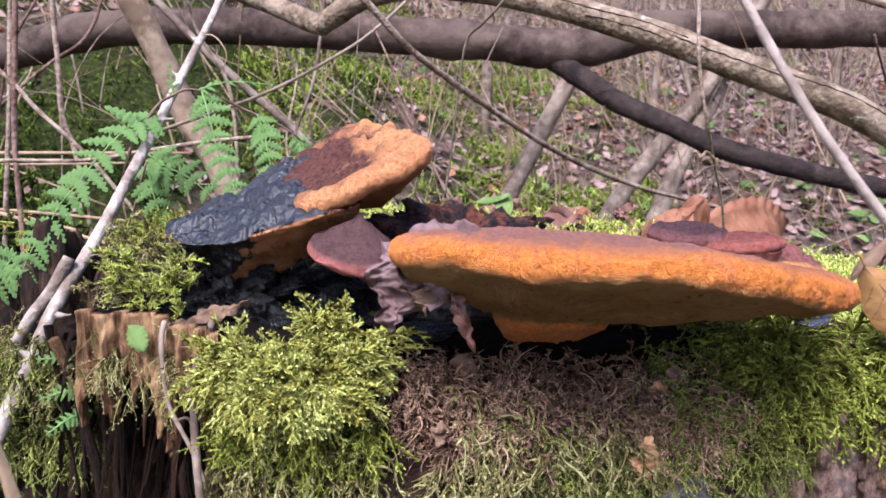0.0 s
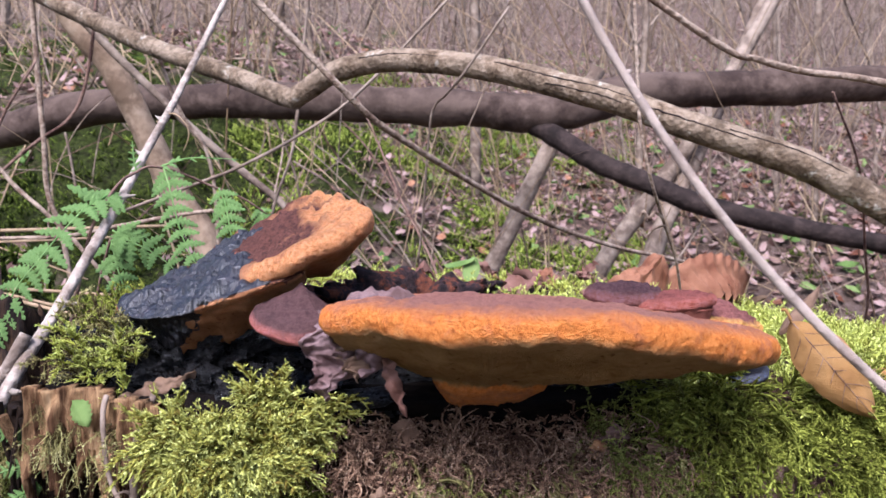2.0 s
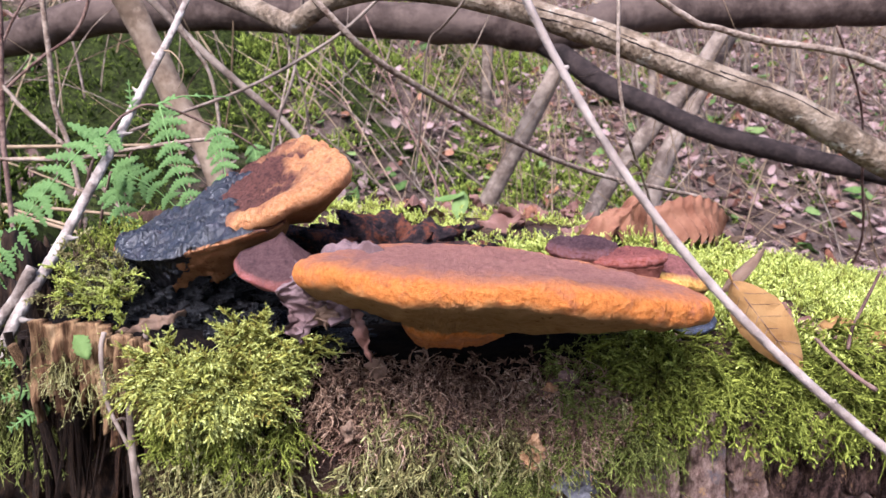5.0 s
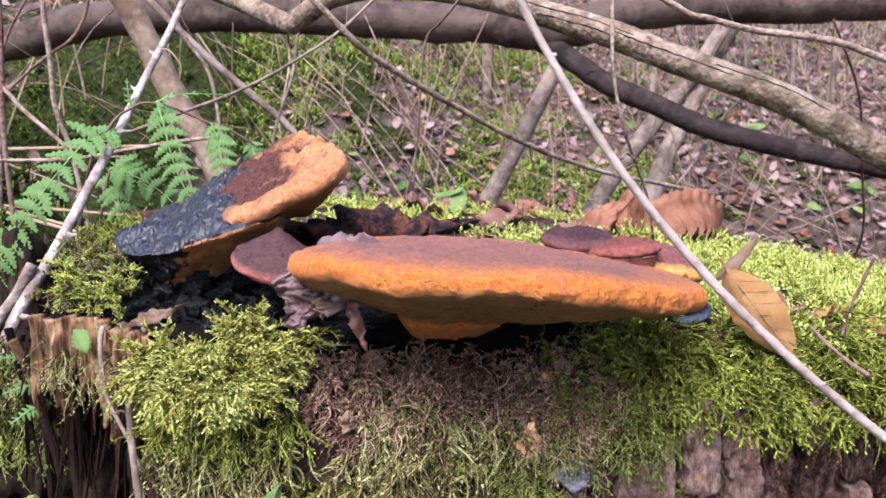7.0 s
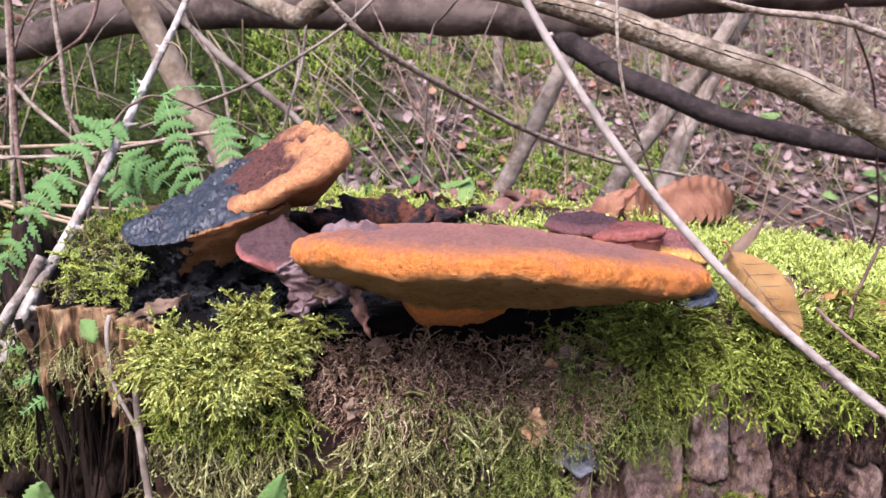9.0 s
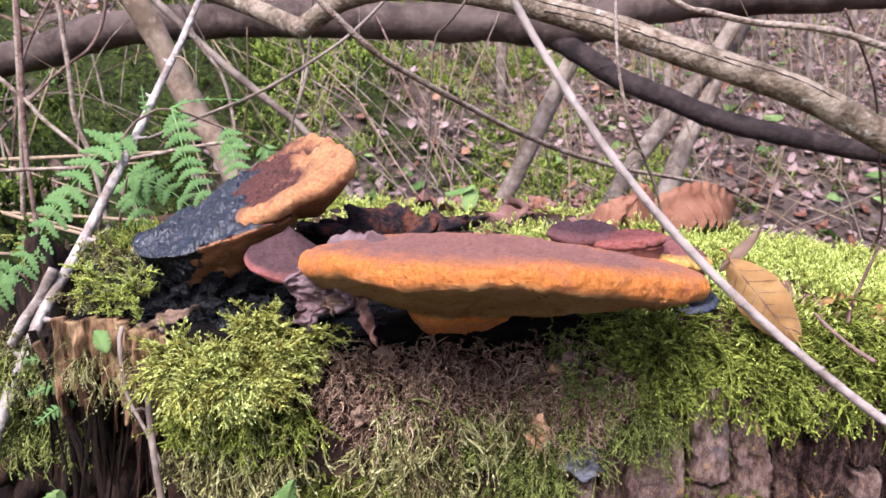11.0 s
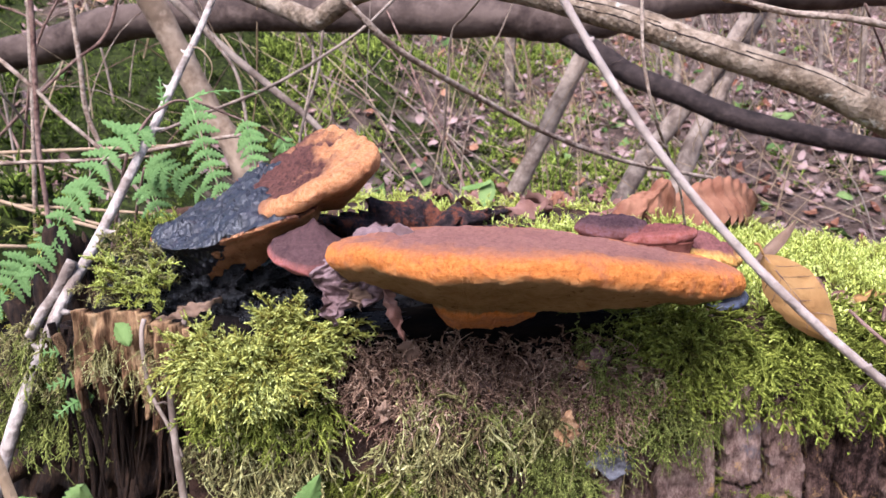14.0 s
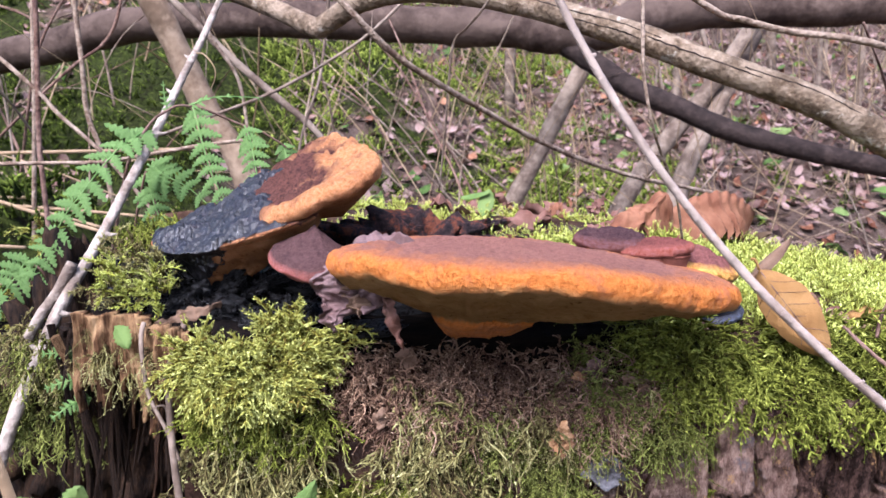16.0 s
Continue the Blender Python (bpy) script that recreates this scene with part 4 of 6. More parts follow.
def sprig(seed, bend=0.4, pairs=9, reach=0.28, wide=0.072, spiral=0.8, steps=4):
    """A leafy moss shoot along z, 1 long: small pointed leaves, two faces each, in pairs up a thin stem."""
    r = np.random.default_rng(seed)
    ph = r.uniform(0, 6)
    v, t, tip = [], [], []

    def axis(s):
        return np.array((bend * s * s + 0.05 * (math.sin(s * 5 + ph) - math.sin(ph)), 0.05 * (math.cos(s * 6 + ph) - math.cos(ph)), s))

    for i in range(steps + 1):
        s = i / steps
        for j in range(3):
            g = 2.094 * j
            v.append(axis(s) + 0.028 * (1.15 - s) * np.array((math.cos(g), math.sin(g), 0)))
            tip.append(s)
    for i in range(steps):
        for j in range(3):
            k, n = (j + 1) % 3, 3 * i
            t.extend([(n + j, n + k, n + 3 + k), (n + j, n + 3 + k, n + 3 + j)])
    for i in range(pairs):
        s = 0.12 + 0.86 * (i + r.uniform(0, 0.7)) / pairs
        for side in (0, math.pi):
            g = side + r.normal(0, spiral)
            out = np.array((math.cos(g), math.sin(g), 0))
            d = out * r.uniform(0.6, 1.0) + np.array((0, 0, r.uniform(0.6, 1.5)))
            d *= reach * (1.2 - 0.6 * s) * r.uniform(0.7, 1.2) / np.linalg.norm(d)
            w = np.cross(d, out + np.array((0, 0, -0.5)))
            w *= wide * (1.2 - 0.5 * s) / (np.linalg.norm(w) + 1e-9) * 0.6
            c, n = axis(s), len(v)
            fold = np.array((0, 0, 0.02))
            v.extend([c, c + d * 0.45 + w + fold, c + d, c + d * 0.45 - w + fold])
            t.extend([(n, n + 1, n + 2), (n, n + 2, n + 3)])
            tip.extend([s * 0.7, s * 0.7 + 0.15, min(1, s * 0.7 + 0.4), s * 0.7 + 0.15])
    return np.array(v), np.array(t), np.array(tip)


def plume(seed, bend=0.4, rad=0.058, pairs=5, reach=0.36, wave=0.05, flat=0.7, rings=7, barb=0.115):
    """A feathery moss shoot along z, 1 long: a tapering scaly cord with scaly side branches, set with small barbs."""
    r = np.random.default_rng(seed)
    ph = r.uniform(0, 6)
    v, t, tip = [], [], []

    def axis(s):
        return np.array((bend * s * s + wave * (math.sin(s * 5 + ph) - math.sin(ph)), wave * (math.cos(s * 6 + ph) - math.cos(ph)), s))

    def cord(at, n, w0, s0, s1, size, m=3):
        first = len(v)
        for i in range(n + 1):
            s = i / n
            c, d = at(s), at(min(1.0, s + 0.06)) - at(max(0.0, s - 0.06))
            d /= np.linalg.norm(d) + 1e-9
            a = np.cross(d, (0.2, 0.95, 0.25))
            a /= np.linalg.norm(a) + 1e-9
            b = np.cross(d, a)
            w = w0 * (1.02 - s ** 1.6) * (1.28 if i % 2 else 0.8)
            for j in range(m):
                g = 6.283 / m * j + 0.4 * i
                v.append(c + (a * math.cos(g) + b * math.sin(g) * 0.75) * w)
                tip.append(s0 + (s1 - s0) * s + (0.06 if i % 2 else -0.06))
        for i in range(n):
            for j in range(m):
                k, q = (j + 1) % m, first + m * i
                t.extend([(q + j, q + k, q + m + k), (q + j, q + m + k, q + m + j)])
        # barbs: small pointed leaves that stand off the cord
        for i in range(n):
            s = (i + 0.5) / n
            c, d = at(s), at(min(1.0, s + 0.06)) - at(max(0.0, s - 0.06))
            d /= np.linalg.norm(d) + 1e-9
            for _ in range(2):
                out = r.normal(size=3)
                out -= d * (out @ d)
                out /= np.linalg.norm(out)
                e = (d * 0.9 + out * 0.8) * size * r.uniform(0.7, 1.2) * (1.1 - 0.5 * s)
                w = np.cross(d, out) * size * 0.26
                f, q = s0 + (s1 - s0) * s, len(v)
                v.extend([c + out * w0 * 0.5 - w, c + out * w0 * 0.5 + w, c + e])
                t.append((q, q + 1, q + 2))
                tip.extend([f, f, min(1.0, f + 0.25)])

    cord(axis, rings, rad, 0.1, 0.8, barb)
    for i in range(pairs):
        s = 0.1 + 0.78 * (i + r.uniform(0, 0.5)) / pairs
        for side in (-1, 1):
            if r.uniform() < 0.2:
                continue
            base = axis(s)
            d = np.array((r.normal(0, 1 - flat), side * r.uniform(0.7, 1.0), r.uniform(0.6, 1.1)))
            d *= reach * (1.15 - 0.85 * s) * r.uniform(0.7, 1.2) / np.linalg.norm(d)
            cord(lambda q, base=base, d=d: base + d * q + np.array((0.05, 0, 0.05)) * q * q, 3, rad * 0.75, s * 0.65, min(0.95, s * 0.6 + 0.5), barb * 0.85)
    return np.array(v), np.array(t), np.array(tip)


FROND = [plume(80 + i, b) for i, b in enumerate((0.2, 0.4, 0.6, 0.85, 0.5))]
PENDANT = [plume(90 + i, b, 0.04, 3, 0.26, 0.1, 0.5, 8, 0.1) for i, b in enumerate((0.3, 0.6, 0.9, 1.2, 0.5))]
SPRIG = [sprig(60 + i, b) for i, b in enumerate((0.1, 0.3, 0.5, 0.75, 0.4))]
LOOSE = [sprig(70 + i, b, 6, 0.22, 0.05, 1.2) for i, b in enumerate((0.2, 0.6, 0.9, 1.1))]
TUFT = [strand(s, b, 0.03, 0.06, 4, 0.3, 0.1, 4) for b, s in ((0.1, 1), (0.35, 2), (0.55, 3), (0.2, 4))]
STRING = [strand(s, b, 0.1, 0.042, 3, 0.24, 0.2, 8, 1.0) for b, s in ((0.3, 11), (0.7, 12), (1.0, 13), (0.1, 14))]
BLADES = [strand(s, b, 0.02, 0.08, 1, 0.5, 0.1, 1) for b, s in ((0.2, 41), (0.5, 42), (0.3, 43))]


def patch(x, z, fx, fz, sx, sz, freq=30.0, seed=0.0):
    """How thick moss grows at x, z round a middle, with a ragged edge."""
    d = ((x - fx) / sx) ** 2 + ((z - fz) / sz) ** 2
    return 1.15 - d + 0.8 * fbm((x * freq, z * freq, seed), 3)


def clumps(seeds, each, spread, depth):
    """Shoots in clumps round each seed: places and outward leanings."""
    seeds = np.asarray(seeds)
    d = rng.normal(size=(len(seeds), each, 3))
    d /= np.linalg.norm(d, axis=2)[:, :, None]
    size = rng.uniform(0.5, 1.3, (len(seeds), 1, 1))
    p = seeds[:, None, :] + d * spread * size * rng.uniform(0.2, 1, (len(seeds), each, 1))
    return p.reshape(-1, 3), d.reshape(-1, 3) * depth


def wall_places(count, x0, x1, z0, z1, test, lift=0.0):
    out = []
    tries = 0
    while len(out) < count and tries < count * 12:
        tries += 1
        x, z = rng.uniform(x0, x1), rng.uniform(z0, z1)
        if 0.182 < x < 0.212 and z > 0.583:
            continue
        g = test(x, z)
        if g > rng.uniform(0, 0.5):
            y = front(x) - 0.012 * fbm((x * 38, z * 38, 3.3), 3)
            if z > 0.56:
                y += 0.022 * (1 - math.cos(min(1.0, (z - 0.56) / 0.024) * math.pi / 2))
            out.append((x, y + undercut(x, z) - lift * max(0.2, min(1.0, g)) * (0.5 + rng.uniform()), z))
    return np.array(out)


def top_places(count, x0, x1, y0, y1, test, lift=0.0):
    out = []
    tries = 0
    while len(out) < count and tries < count * 12:
        tries += 1
        x, y = rng.uniform(x0, x1), rng.uniform(y0, y1)
        if y < front(x) + 0.004 or (0.181 < x < 0.213 and y < 0.382):
            continue
        g = test(x, y)
        if g > rng.uniform(0, 0.5):
            out.append((x, y, top(x, y) + lift * max(0.2, min(1.0, g)) * (0.3 + 0.7 * rng.uniform())))
    return np.array(out)


def normals(n, v):
    return np.tile(np.array(v, float), (n, 1))


def sizes(n, a, b):
    return rng.uniform(a, b, n)


def carpet(name, kinds, seeds, each, spread, way, small, large, mat, label, lean=0.35, droop=0.0, depth=0.7):
    p, d = clumps(seeds, each, spread, depth)
    return strew(name, kinds, p, normals(len(p), way) + d, sizes(len(p), small, large), mat, label, lean=lean, droop=droop)


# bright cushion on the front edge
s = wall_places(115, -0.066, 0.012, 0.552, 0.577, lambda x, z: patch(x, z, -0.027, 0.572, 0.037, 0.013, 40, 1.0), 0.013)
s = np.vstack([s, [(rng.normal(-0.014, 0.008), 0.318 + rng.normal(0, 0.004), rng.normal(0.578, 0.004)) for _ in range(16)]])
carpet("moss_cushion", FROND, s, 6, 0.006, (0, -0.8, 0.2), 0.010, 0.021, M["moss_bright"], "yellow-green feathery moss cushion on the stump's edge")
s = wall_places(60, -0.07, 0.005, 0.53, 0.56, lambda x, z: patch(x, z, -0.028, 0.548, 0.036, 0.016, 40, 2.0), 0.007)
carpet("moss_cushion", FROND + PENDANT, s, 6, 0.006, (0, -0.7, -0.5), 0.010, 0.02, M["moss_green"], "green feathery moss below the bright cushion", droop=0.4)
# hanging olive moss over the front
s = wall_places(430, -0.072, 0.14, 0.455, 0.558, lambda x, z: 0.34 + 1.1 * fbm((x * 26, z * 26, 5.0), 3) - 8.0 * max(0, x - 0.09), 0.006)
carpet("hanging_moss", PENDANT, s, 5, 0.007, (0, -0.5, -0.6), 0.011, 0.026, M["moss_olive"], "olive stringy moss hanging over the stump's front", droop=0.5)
s = wall_places(150, 0.04, 0.13, 0.46, 0.548, lambda x, z: 0.25 + 1.2 * fbm((x * 30, z * 30, 15.0), 3), 0.006)
carpet("hanging_moss", FROND + PENDANT, s, 7, 0.006, (0, -0.8, -0.1), 0.007, 0.013, M["moss_dark"], "dark green feathery moss among the hanging strands", droop=0.4)
s = wall_places(70, -0.06, 0.05, 0.46, 0.515, lambda x, z: 0.2 + 1.2 * fbm((x * 30, z * 30, 25.0), 3), 0.006)
carpet("hanging_moss", FROND, s, 6, 0.006, (0, -0.8, -0.1), 0.007, 0.012, M["moss_green"], "green feathery moss low on the stump", droop=0.3)
# dry brown moss in the fungus's shade
s = wall_places(330, 0.0, 0.18, 0.52, 0.569, lambda x, z: patch(x, z, 0.07, 0.566, 0.095, 0.029, 30, 8.0), 0.005)
carpet("dry_moss", STRING + PENDANT, s, 6, 0.006, (0, -0.8, 0.0), 0.008, 0.016, M["moss_brown"], "withered brown moss below the large fungus", droop=0.15)
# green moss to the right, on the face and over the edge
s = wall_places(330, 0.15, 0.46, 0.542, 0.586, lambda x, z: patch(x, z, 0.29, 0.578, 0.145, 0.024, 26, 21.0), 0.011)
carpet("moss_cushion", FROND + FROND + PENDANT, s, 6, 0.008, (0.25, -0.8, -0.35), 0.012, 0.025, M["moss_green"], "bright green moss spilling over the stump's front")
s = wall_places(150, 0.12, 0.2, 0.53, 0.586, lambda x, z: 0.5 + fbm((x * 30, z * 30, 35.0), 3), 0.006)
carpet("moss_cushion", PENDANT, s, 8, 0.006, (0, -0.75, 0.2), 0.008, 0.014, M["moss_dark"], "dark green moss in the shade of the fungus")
s = wall_places(16, 0.16, 0.24, 0.475, 0.52, lambda x, z: patch(x, z, 0.2, 0.503, 0.018, 0.014, 30, 1.0), 0.016)
carpet("moss_cushion", FROND, s, 12, 0.005, (0, -0.8, 0.3), 0.006, 0.011, M["moss_green"], "small green moss tuft on the bark")
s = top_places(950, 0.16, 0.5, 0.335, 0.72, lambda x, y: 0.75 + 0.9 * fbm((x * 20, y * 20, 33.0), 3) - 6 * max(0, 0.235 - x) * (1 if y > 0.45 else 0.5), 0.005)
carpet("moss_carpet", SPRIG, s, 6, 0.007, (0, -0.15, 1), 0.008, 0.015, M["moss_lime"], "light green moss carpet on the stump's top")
s = top_places(230, -0.07, 0.18, 0.47, 0.82, lambda x, y: 0.0 + 1.4 * fbm((x * 13, y * 13, 43.0), 3) + (0.9 if x < 0.075 and y > 0.5 else 0), 0.006)
carpet("moss_carpet", TUFT, s, 11, 0.008, (0, -0.15, 1), 0.006, 0.012, M["moss_lime"], "light green moss patches behind the fungi")
s = np.array([(rng.normal(0.118, 0.018), rng.normal(0.43, 0.012), rng.normal(0.611, 0.003)) for _ in range(30)] + [(x, y, top(x, y) + 0.002) for x, y in zip(rng.uniform(0.05, 0.22, 55), rng.uniform(0.42, 0.52, 55))])
carpet("moss_carpet", SPRIG, s, 9, 0.007, (0, -0.3, 1), 0.007, 0.013, M["moss_lime"], "light green moss sprigs behind the large fungus")
# left cushion round the black wood
s = np.array([(rng.normal(-0.110, 0.011), rng.normal(0.350, 0.008), rng.normal(0.594, 0.011)) for _ in range(32)])
carpet("moss_cushion", FROND + PENDANT, s, 6, 0.006, (0, -0.5, 0.6), 0.007, 0.013, M["moss_olive"], "olive moss tuft on the black rotten wood")
s = np.array([(rng.normal(-0.100, 0.009), rng.normal(0.338, 0.005), rng.normal(0.598, 0.008)) for _ in range(12)])
carpet("moss_cushion", FROND, s, 6, 0.005, (0, -0.5, 0.8), 0.008, 0.013, M["moss_lime"], "bright green moss sprigs on the rotten wood")
s = np.array([(rng.normal(-0.245, 0.018), rng.normal(0.455, 0.012), rng.normal(0.525, 0.026)) for _ in range(130)])
carpet("moss_cushion", FROND, s, 4, 0.008, (0, -0.7, 0.5), 0.01, 0.016, M["moss_bright"], "green moss on the stump's rotten side")
s = np.array([(rng.uniform(-0.16, -0.08), rng.uniform(0.42, 0.5), rng.uniform(0.585, 0.61)) for _ in range(90)])
carpet("moss_carpet", TUFT, s, 9, 0.008, (0, -0.2, 1), 0.007, 0.013, M["moss_green"], "green moss behind the old fungus")
s = np.array([(x, front(x) - 0.004, z) for x, z in zip(rng.uniform(-0.128, -0.07, 22), rng.uniform(0.55, 0.584, 22))])
carpet("hanging_moss", LOOSE, s, 7, 0.003, (0, -0.5, -0.6), 0.006, 0.013, M["moss_olive"], "wisps of olive moss on the rotten wood", droop=0.3)
# the hollow beside the stump: tangled dark moss over rotten wood coloured for shade
s = np.array([(x, rng.uniform(0.365, 0.4), z) for x, z in zip(rng.uniform(-0.215, -0.135, 90), rng.uniform(0.5, 0.56, 90))])
carpet("hanging_moss", PENDANT, s, 5, 0.006, (0, -0.4, -0.6), 0.01, 0.022, M["moss_dark"], "tangled dark moss hanging in the rotten hollow", droop=0.4)
s = np.array([(x, rng.uniform(0.36, 0.39), z) for x, z in zip(rng.uniform(-0.2, -0.135, 26), rng.uniform(0.535, 0.565, 26))])
carpet("hanging_moss", FROND, s, 4, 0.005, (0, -0.6, -0.2), 0.007, 0.013, M["moss_olive"], "olive moss sprigs at the edge of the hollow", droop=0.2)
# dark crumbs and moss on the shelf under the large fungus
s = np.array([(rng.uniform(-0.04, 0.17), rng.uniform(0.345, 0.365), rng.uniform(0.554, 0.561)) for _ in range(60)])
carpet("dry_moss", STRING, s, 10, 0.006, (0, -0.7, 0.3), 0.007, 0.014, M["moss_brown"], "withered brown moss under the overhang of the fungus")
# moss of the bank behind
bank = []
while len(bank) < 2000:
    x, y = rng.uniform(-2.0, 1.5), 1.1 + 3.6 * rng.uniform() ** 1.4
    if mossy(x, y) + 1.1 * fbm((x * 5.5, y * 5.5, 30.0), 2) > rng.uniform(0.3, 0.7):
        bank.append((x, y, ground_z(x, y) - 0.006 + 0.03 * fbm((x * 7, y * 7, 31.0), 2)))
for _ in range(260):
    x, y = rng.uniform(-1.0, -0.25), rng.uniform(0.7, 1.2)
    bank.append((x, y, ground_z(x, y) - 0.006))
carpet("bank_moss", BLADES, bank, 13, 0.04, (0, -0.6, 0.8), 0.016, 0.04, M["moss_bank"], "green moss on the bank")
bank = []
while len(bank) < 1150:
    x, y = rng.uniform(-0.7, 1.0), rng.uniform(2.1, 4.8)
    if fbm((x * 2.6, y * 1.9, 12.0), 3) + 0.25 - 0.5 * max(0.0, x - 0.35) > rng.uniform(0.1, 0.6):
        bank.append((x, y, ground_z(x, y)))
for _ in range(700):
    x, y = rng.uniform(-3.5, 3.5), rng.uniform(4.2, 10.5)
    if fbm((x * 1.6, y * 1.1, 14.0), 3) > rng.uniform(-0.1, 0.25):
        bank.append((x, y, ground_z(x, y)))
carpet("ground_moss", BLADES, bank, 11, 0.045, (0, -0.5, 0.9), 0.02, 0.05, M["moss_far"], "bright green moss and low plants on the slope")

# ---- leaves ----


def leaf_data(length, width, arch=0.1, curl=0.1, rib=0.0, ribs=8, crumple=0.0, torn=0.0, seed=0, nu=18, nv=8, thick=0.0003, teeth=0, hump=0.0):
    """A leaf along +y from its base at 0, face up, with real thickness: verts, faces."""
    top_side, low = [], []
    for i in range(nu + 1):
        u = i / nu
        w = width / 2 * (math.sin(math.pi * min(1, max(0.0, u)) ** 0.85) ** 0.8 if 0 < u < 1 else 0.02)
        for j in range(nv + 1):
            v = j / nv * 2 - 1
            edge = 1 + torn * fbm((u * 7 + seed, v * 1.5, 0.3), 3) * abs(v)
            if teeth:
                edge *= 1 - 0.28 * ((u * teeth) % 1) * abs(v) ** 3
            x = v * w * edge
            y = u * length
            z = -arch * width * v * v * 1.0 + curl * length * (u * u) + hump * length * math.sin(math.pi * u)
            z += rib * abs(((u * ribs - abs(v) * 1.2) % 1) - 0.5) * min(1, w / width * 3) * (0.3 + abs(v)) + rib * 0.8 * (1 - min(1, abs(v) * 4))
            z += crumple * fbm((x / width * 2.2 + seed, y / width * 2.2, seed * 1.7), 4)
            x += crumple * 0.5 * fbm((x / width * 2 + 5, y / width * 2, seed), 3)
            top_side.append((x, y, z))
            low.append((x, y, z - thick))
    n = nv + 1
    faces = []
    k = len(top_side)
    for i in range(nu):
        for j in range(nv):
            a = i * n + j
            faces.append((a, a + 1, a + n + 1, a + n))
            faces.append((k + a, k + a + n, k + a + n + 1, k + a + 1))
    return top_side + low, faces


def placed(data, base, tip, up=(0, 0, 1)):
    """Verts turned so that +y runs from base to tip and +z to up."""
    v, f = data
    base, y = np.array(base, float), np.array(tip, float) - np.array(base, float)
    y /= np.linalg.norm(y)
    x = np.cross(y, up)
    x /= np.linalg.norm(x)
    z = np.cross(x, y)
    m = np.array((x, y, z)).T
    return [base + m @ np.array(q) for q in v], f


def leaf(name, base, tip, width, mat, label, up=(0, 0, 1), group="dead leaves on the stump", stalk=0.0, veins=None, **kw):
    length = math.dist(base, tip)
    ob = obj(name, *placed(leaf_data(length, width, **kw), base, tip, up), mat)
    tagged(ob, label, "leaf", group)
    if stalk:
        b, t = np.array(base, float), np.array(tip, float)
        d = (b - t) / np.linalg.norm(b - t)
        obj("stalk", *tube_data(spline([b, b + d * stalk * 0.5 + np.array((0, 0, 0.002)), b + d * stalk], 4), 0.0006, 0.0008, 5), mat, ob)
    if veins:
        lines = []
        kw2 = dict(kw)
        for u0, side in [(0.02, 0)] + [(0.12 + 0.13 * i, s) for i in range(6) for s in (-1, 1)]:
            pts = []
            for s in np.linspace(0, 1, 5):
                if side == 0:
                    u, v = 0.02 + 0.95 * s, 0.0
                else:
                    u, v = u0 + 0.14 * s, side * s * 0.92
                w = width / 2 * math.sin(math.pi * min(1, u) ** 0.85) ** 0.8
                pts.append((v * w, u * length, -kw.get("arch", 0.1) * width * v * v + kw.get("curl", 0.1) * length * u * u + 0.0001))
            lines.append(tube_data(pts, 0.0003 if side == 0 else 0.00014, 0.0001, 4))
        obj("veins", *placed(join(*lines), base, tip, up), veins, ob)
    return ob


leaf("hanging_leaf", (0.199, 0.32, 0.6205), (0.2275, 0.304, 0.5835), 0.0225, M["yellow_leaf"], "yellow-brown dead leaf with dark veins hanging in the moss", up=(-0.35, -1, 0.15), arch=0.22, curl=-0.12, torn=0.1, crumple=0.0012, seed=2, nu=30, veins=M["vine"], stalk=0.006)
leaf("dead_leaf", (0.1955, 0.323, 0.616), (0.2195, 0.34, 0.632), 0.0065, M["pale_leaf"], "pale folded dead leaf above the moss", up=(-0.3, -0.6, 0.8), arch=0.35, seed=3)
leaf("curled_leaf", (0.208, 0.578, 0.612), (0.292, 0.63, 0.608), 0.046, M["curl_leaf"], "arched rust-brown dead leaf with strong ribs", up=(-0.1, -0.45, 0.9), arch=0.42, curl=0.0, hump=0.17, rib=0.016, ribs=9, seed=4, nu=90, nv=12, stalk=0.012)
leaf("curled_leaf", (0.226, 0.59, 0.617), (0.166, 0.55, 0.612), 0.036, M["curl_leaf"], "crumpled orange-brown dead leaf curled like a cup", up=(0.1, -0.55, 0.8), arch=0.45, curl=0.0, hump=0.16, crumple=0.017, torn=0.5, rib=0.002, seed=5, nu=60, nv=24)
leaf("dead_leaf", (0.1834, 0.3450, 0.5909), (0.1850, 0.3350, 0.5785), 0.0042, M["pale_leaf"], "narrow pale dead leaf standing below the slate-blue cap", up=(0.2, -1, 0.1), arch=0.35, crumple=0.001, seed=15)
leaf("dead_leaf", (0.1809, 0.3520, 0.5967), (0.1897, 0.3520, 0.5960), 0.005, M["pale_leaf"], "pinkish leaf scrap lying on the slate-blue cap", up=(0, -0.6, 0.8), arch=0.2, crumple=0.002, torn=0.3, seed=16)
leaf("dead_leaf", (0.245, 0.385, 0.597), (0.262, 0.345, 0.585), 0.02, M["dead_leaf"], "pinkish dead leaf scrap lying in the moss", up=(0.2, -0.5, 0.8), arch=0.2, crumple=0.006, torn=0.3, seed=6)
leaf("dead_leaf", (0.262, 0.37, 0.59), (0.305, 0.375, 0.585), 0.024, M["yellow_leaf"], "tan dead leaf lying in the moss", up=(0, -0.6, 0.8), arch=0.2, crumple=0.004, torn=0.2, seed=7)
leaf("dead_leaf", (-0.088, 0.330, 0.581), (-0.055, 0.338, 0.590), 0.009, M["pale_leaf"], "torn tan leaf tucked under the rotten wood", up=(0, -0.8, 0.6), arch=0.3, crumple=0.005, torn=0.3, seed=8)
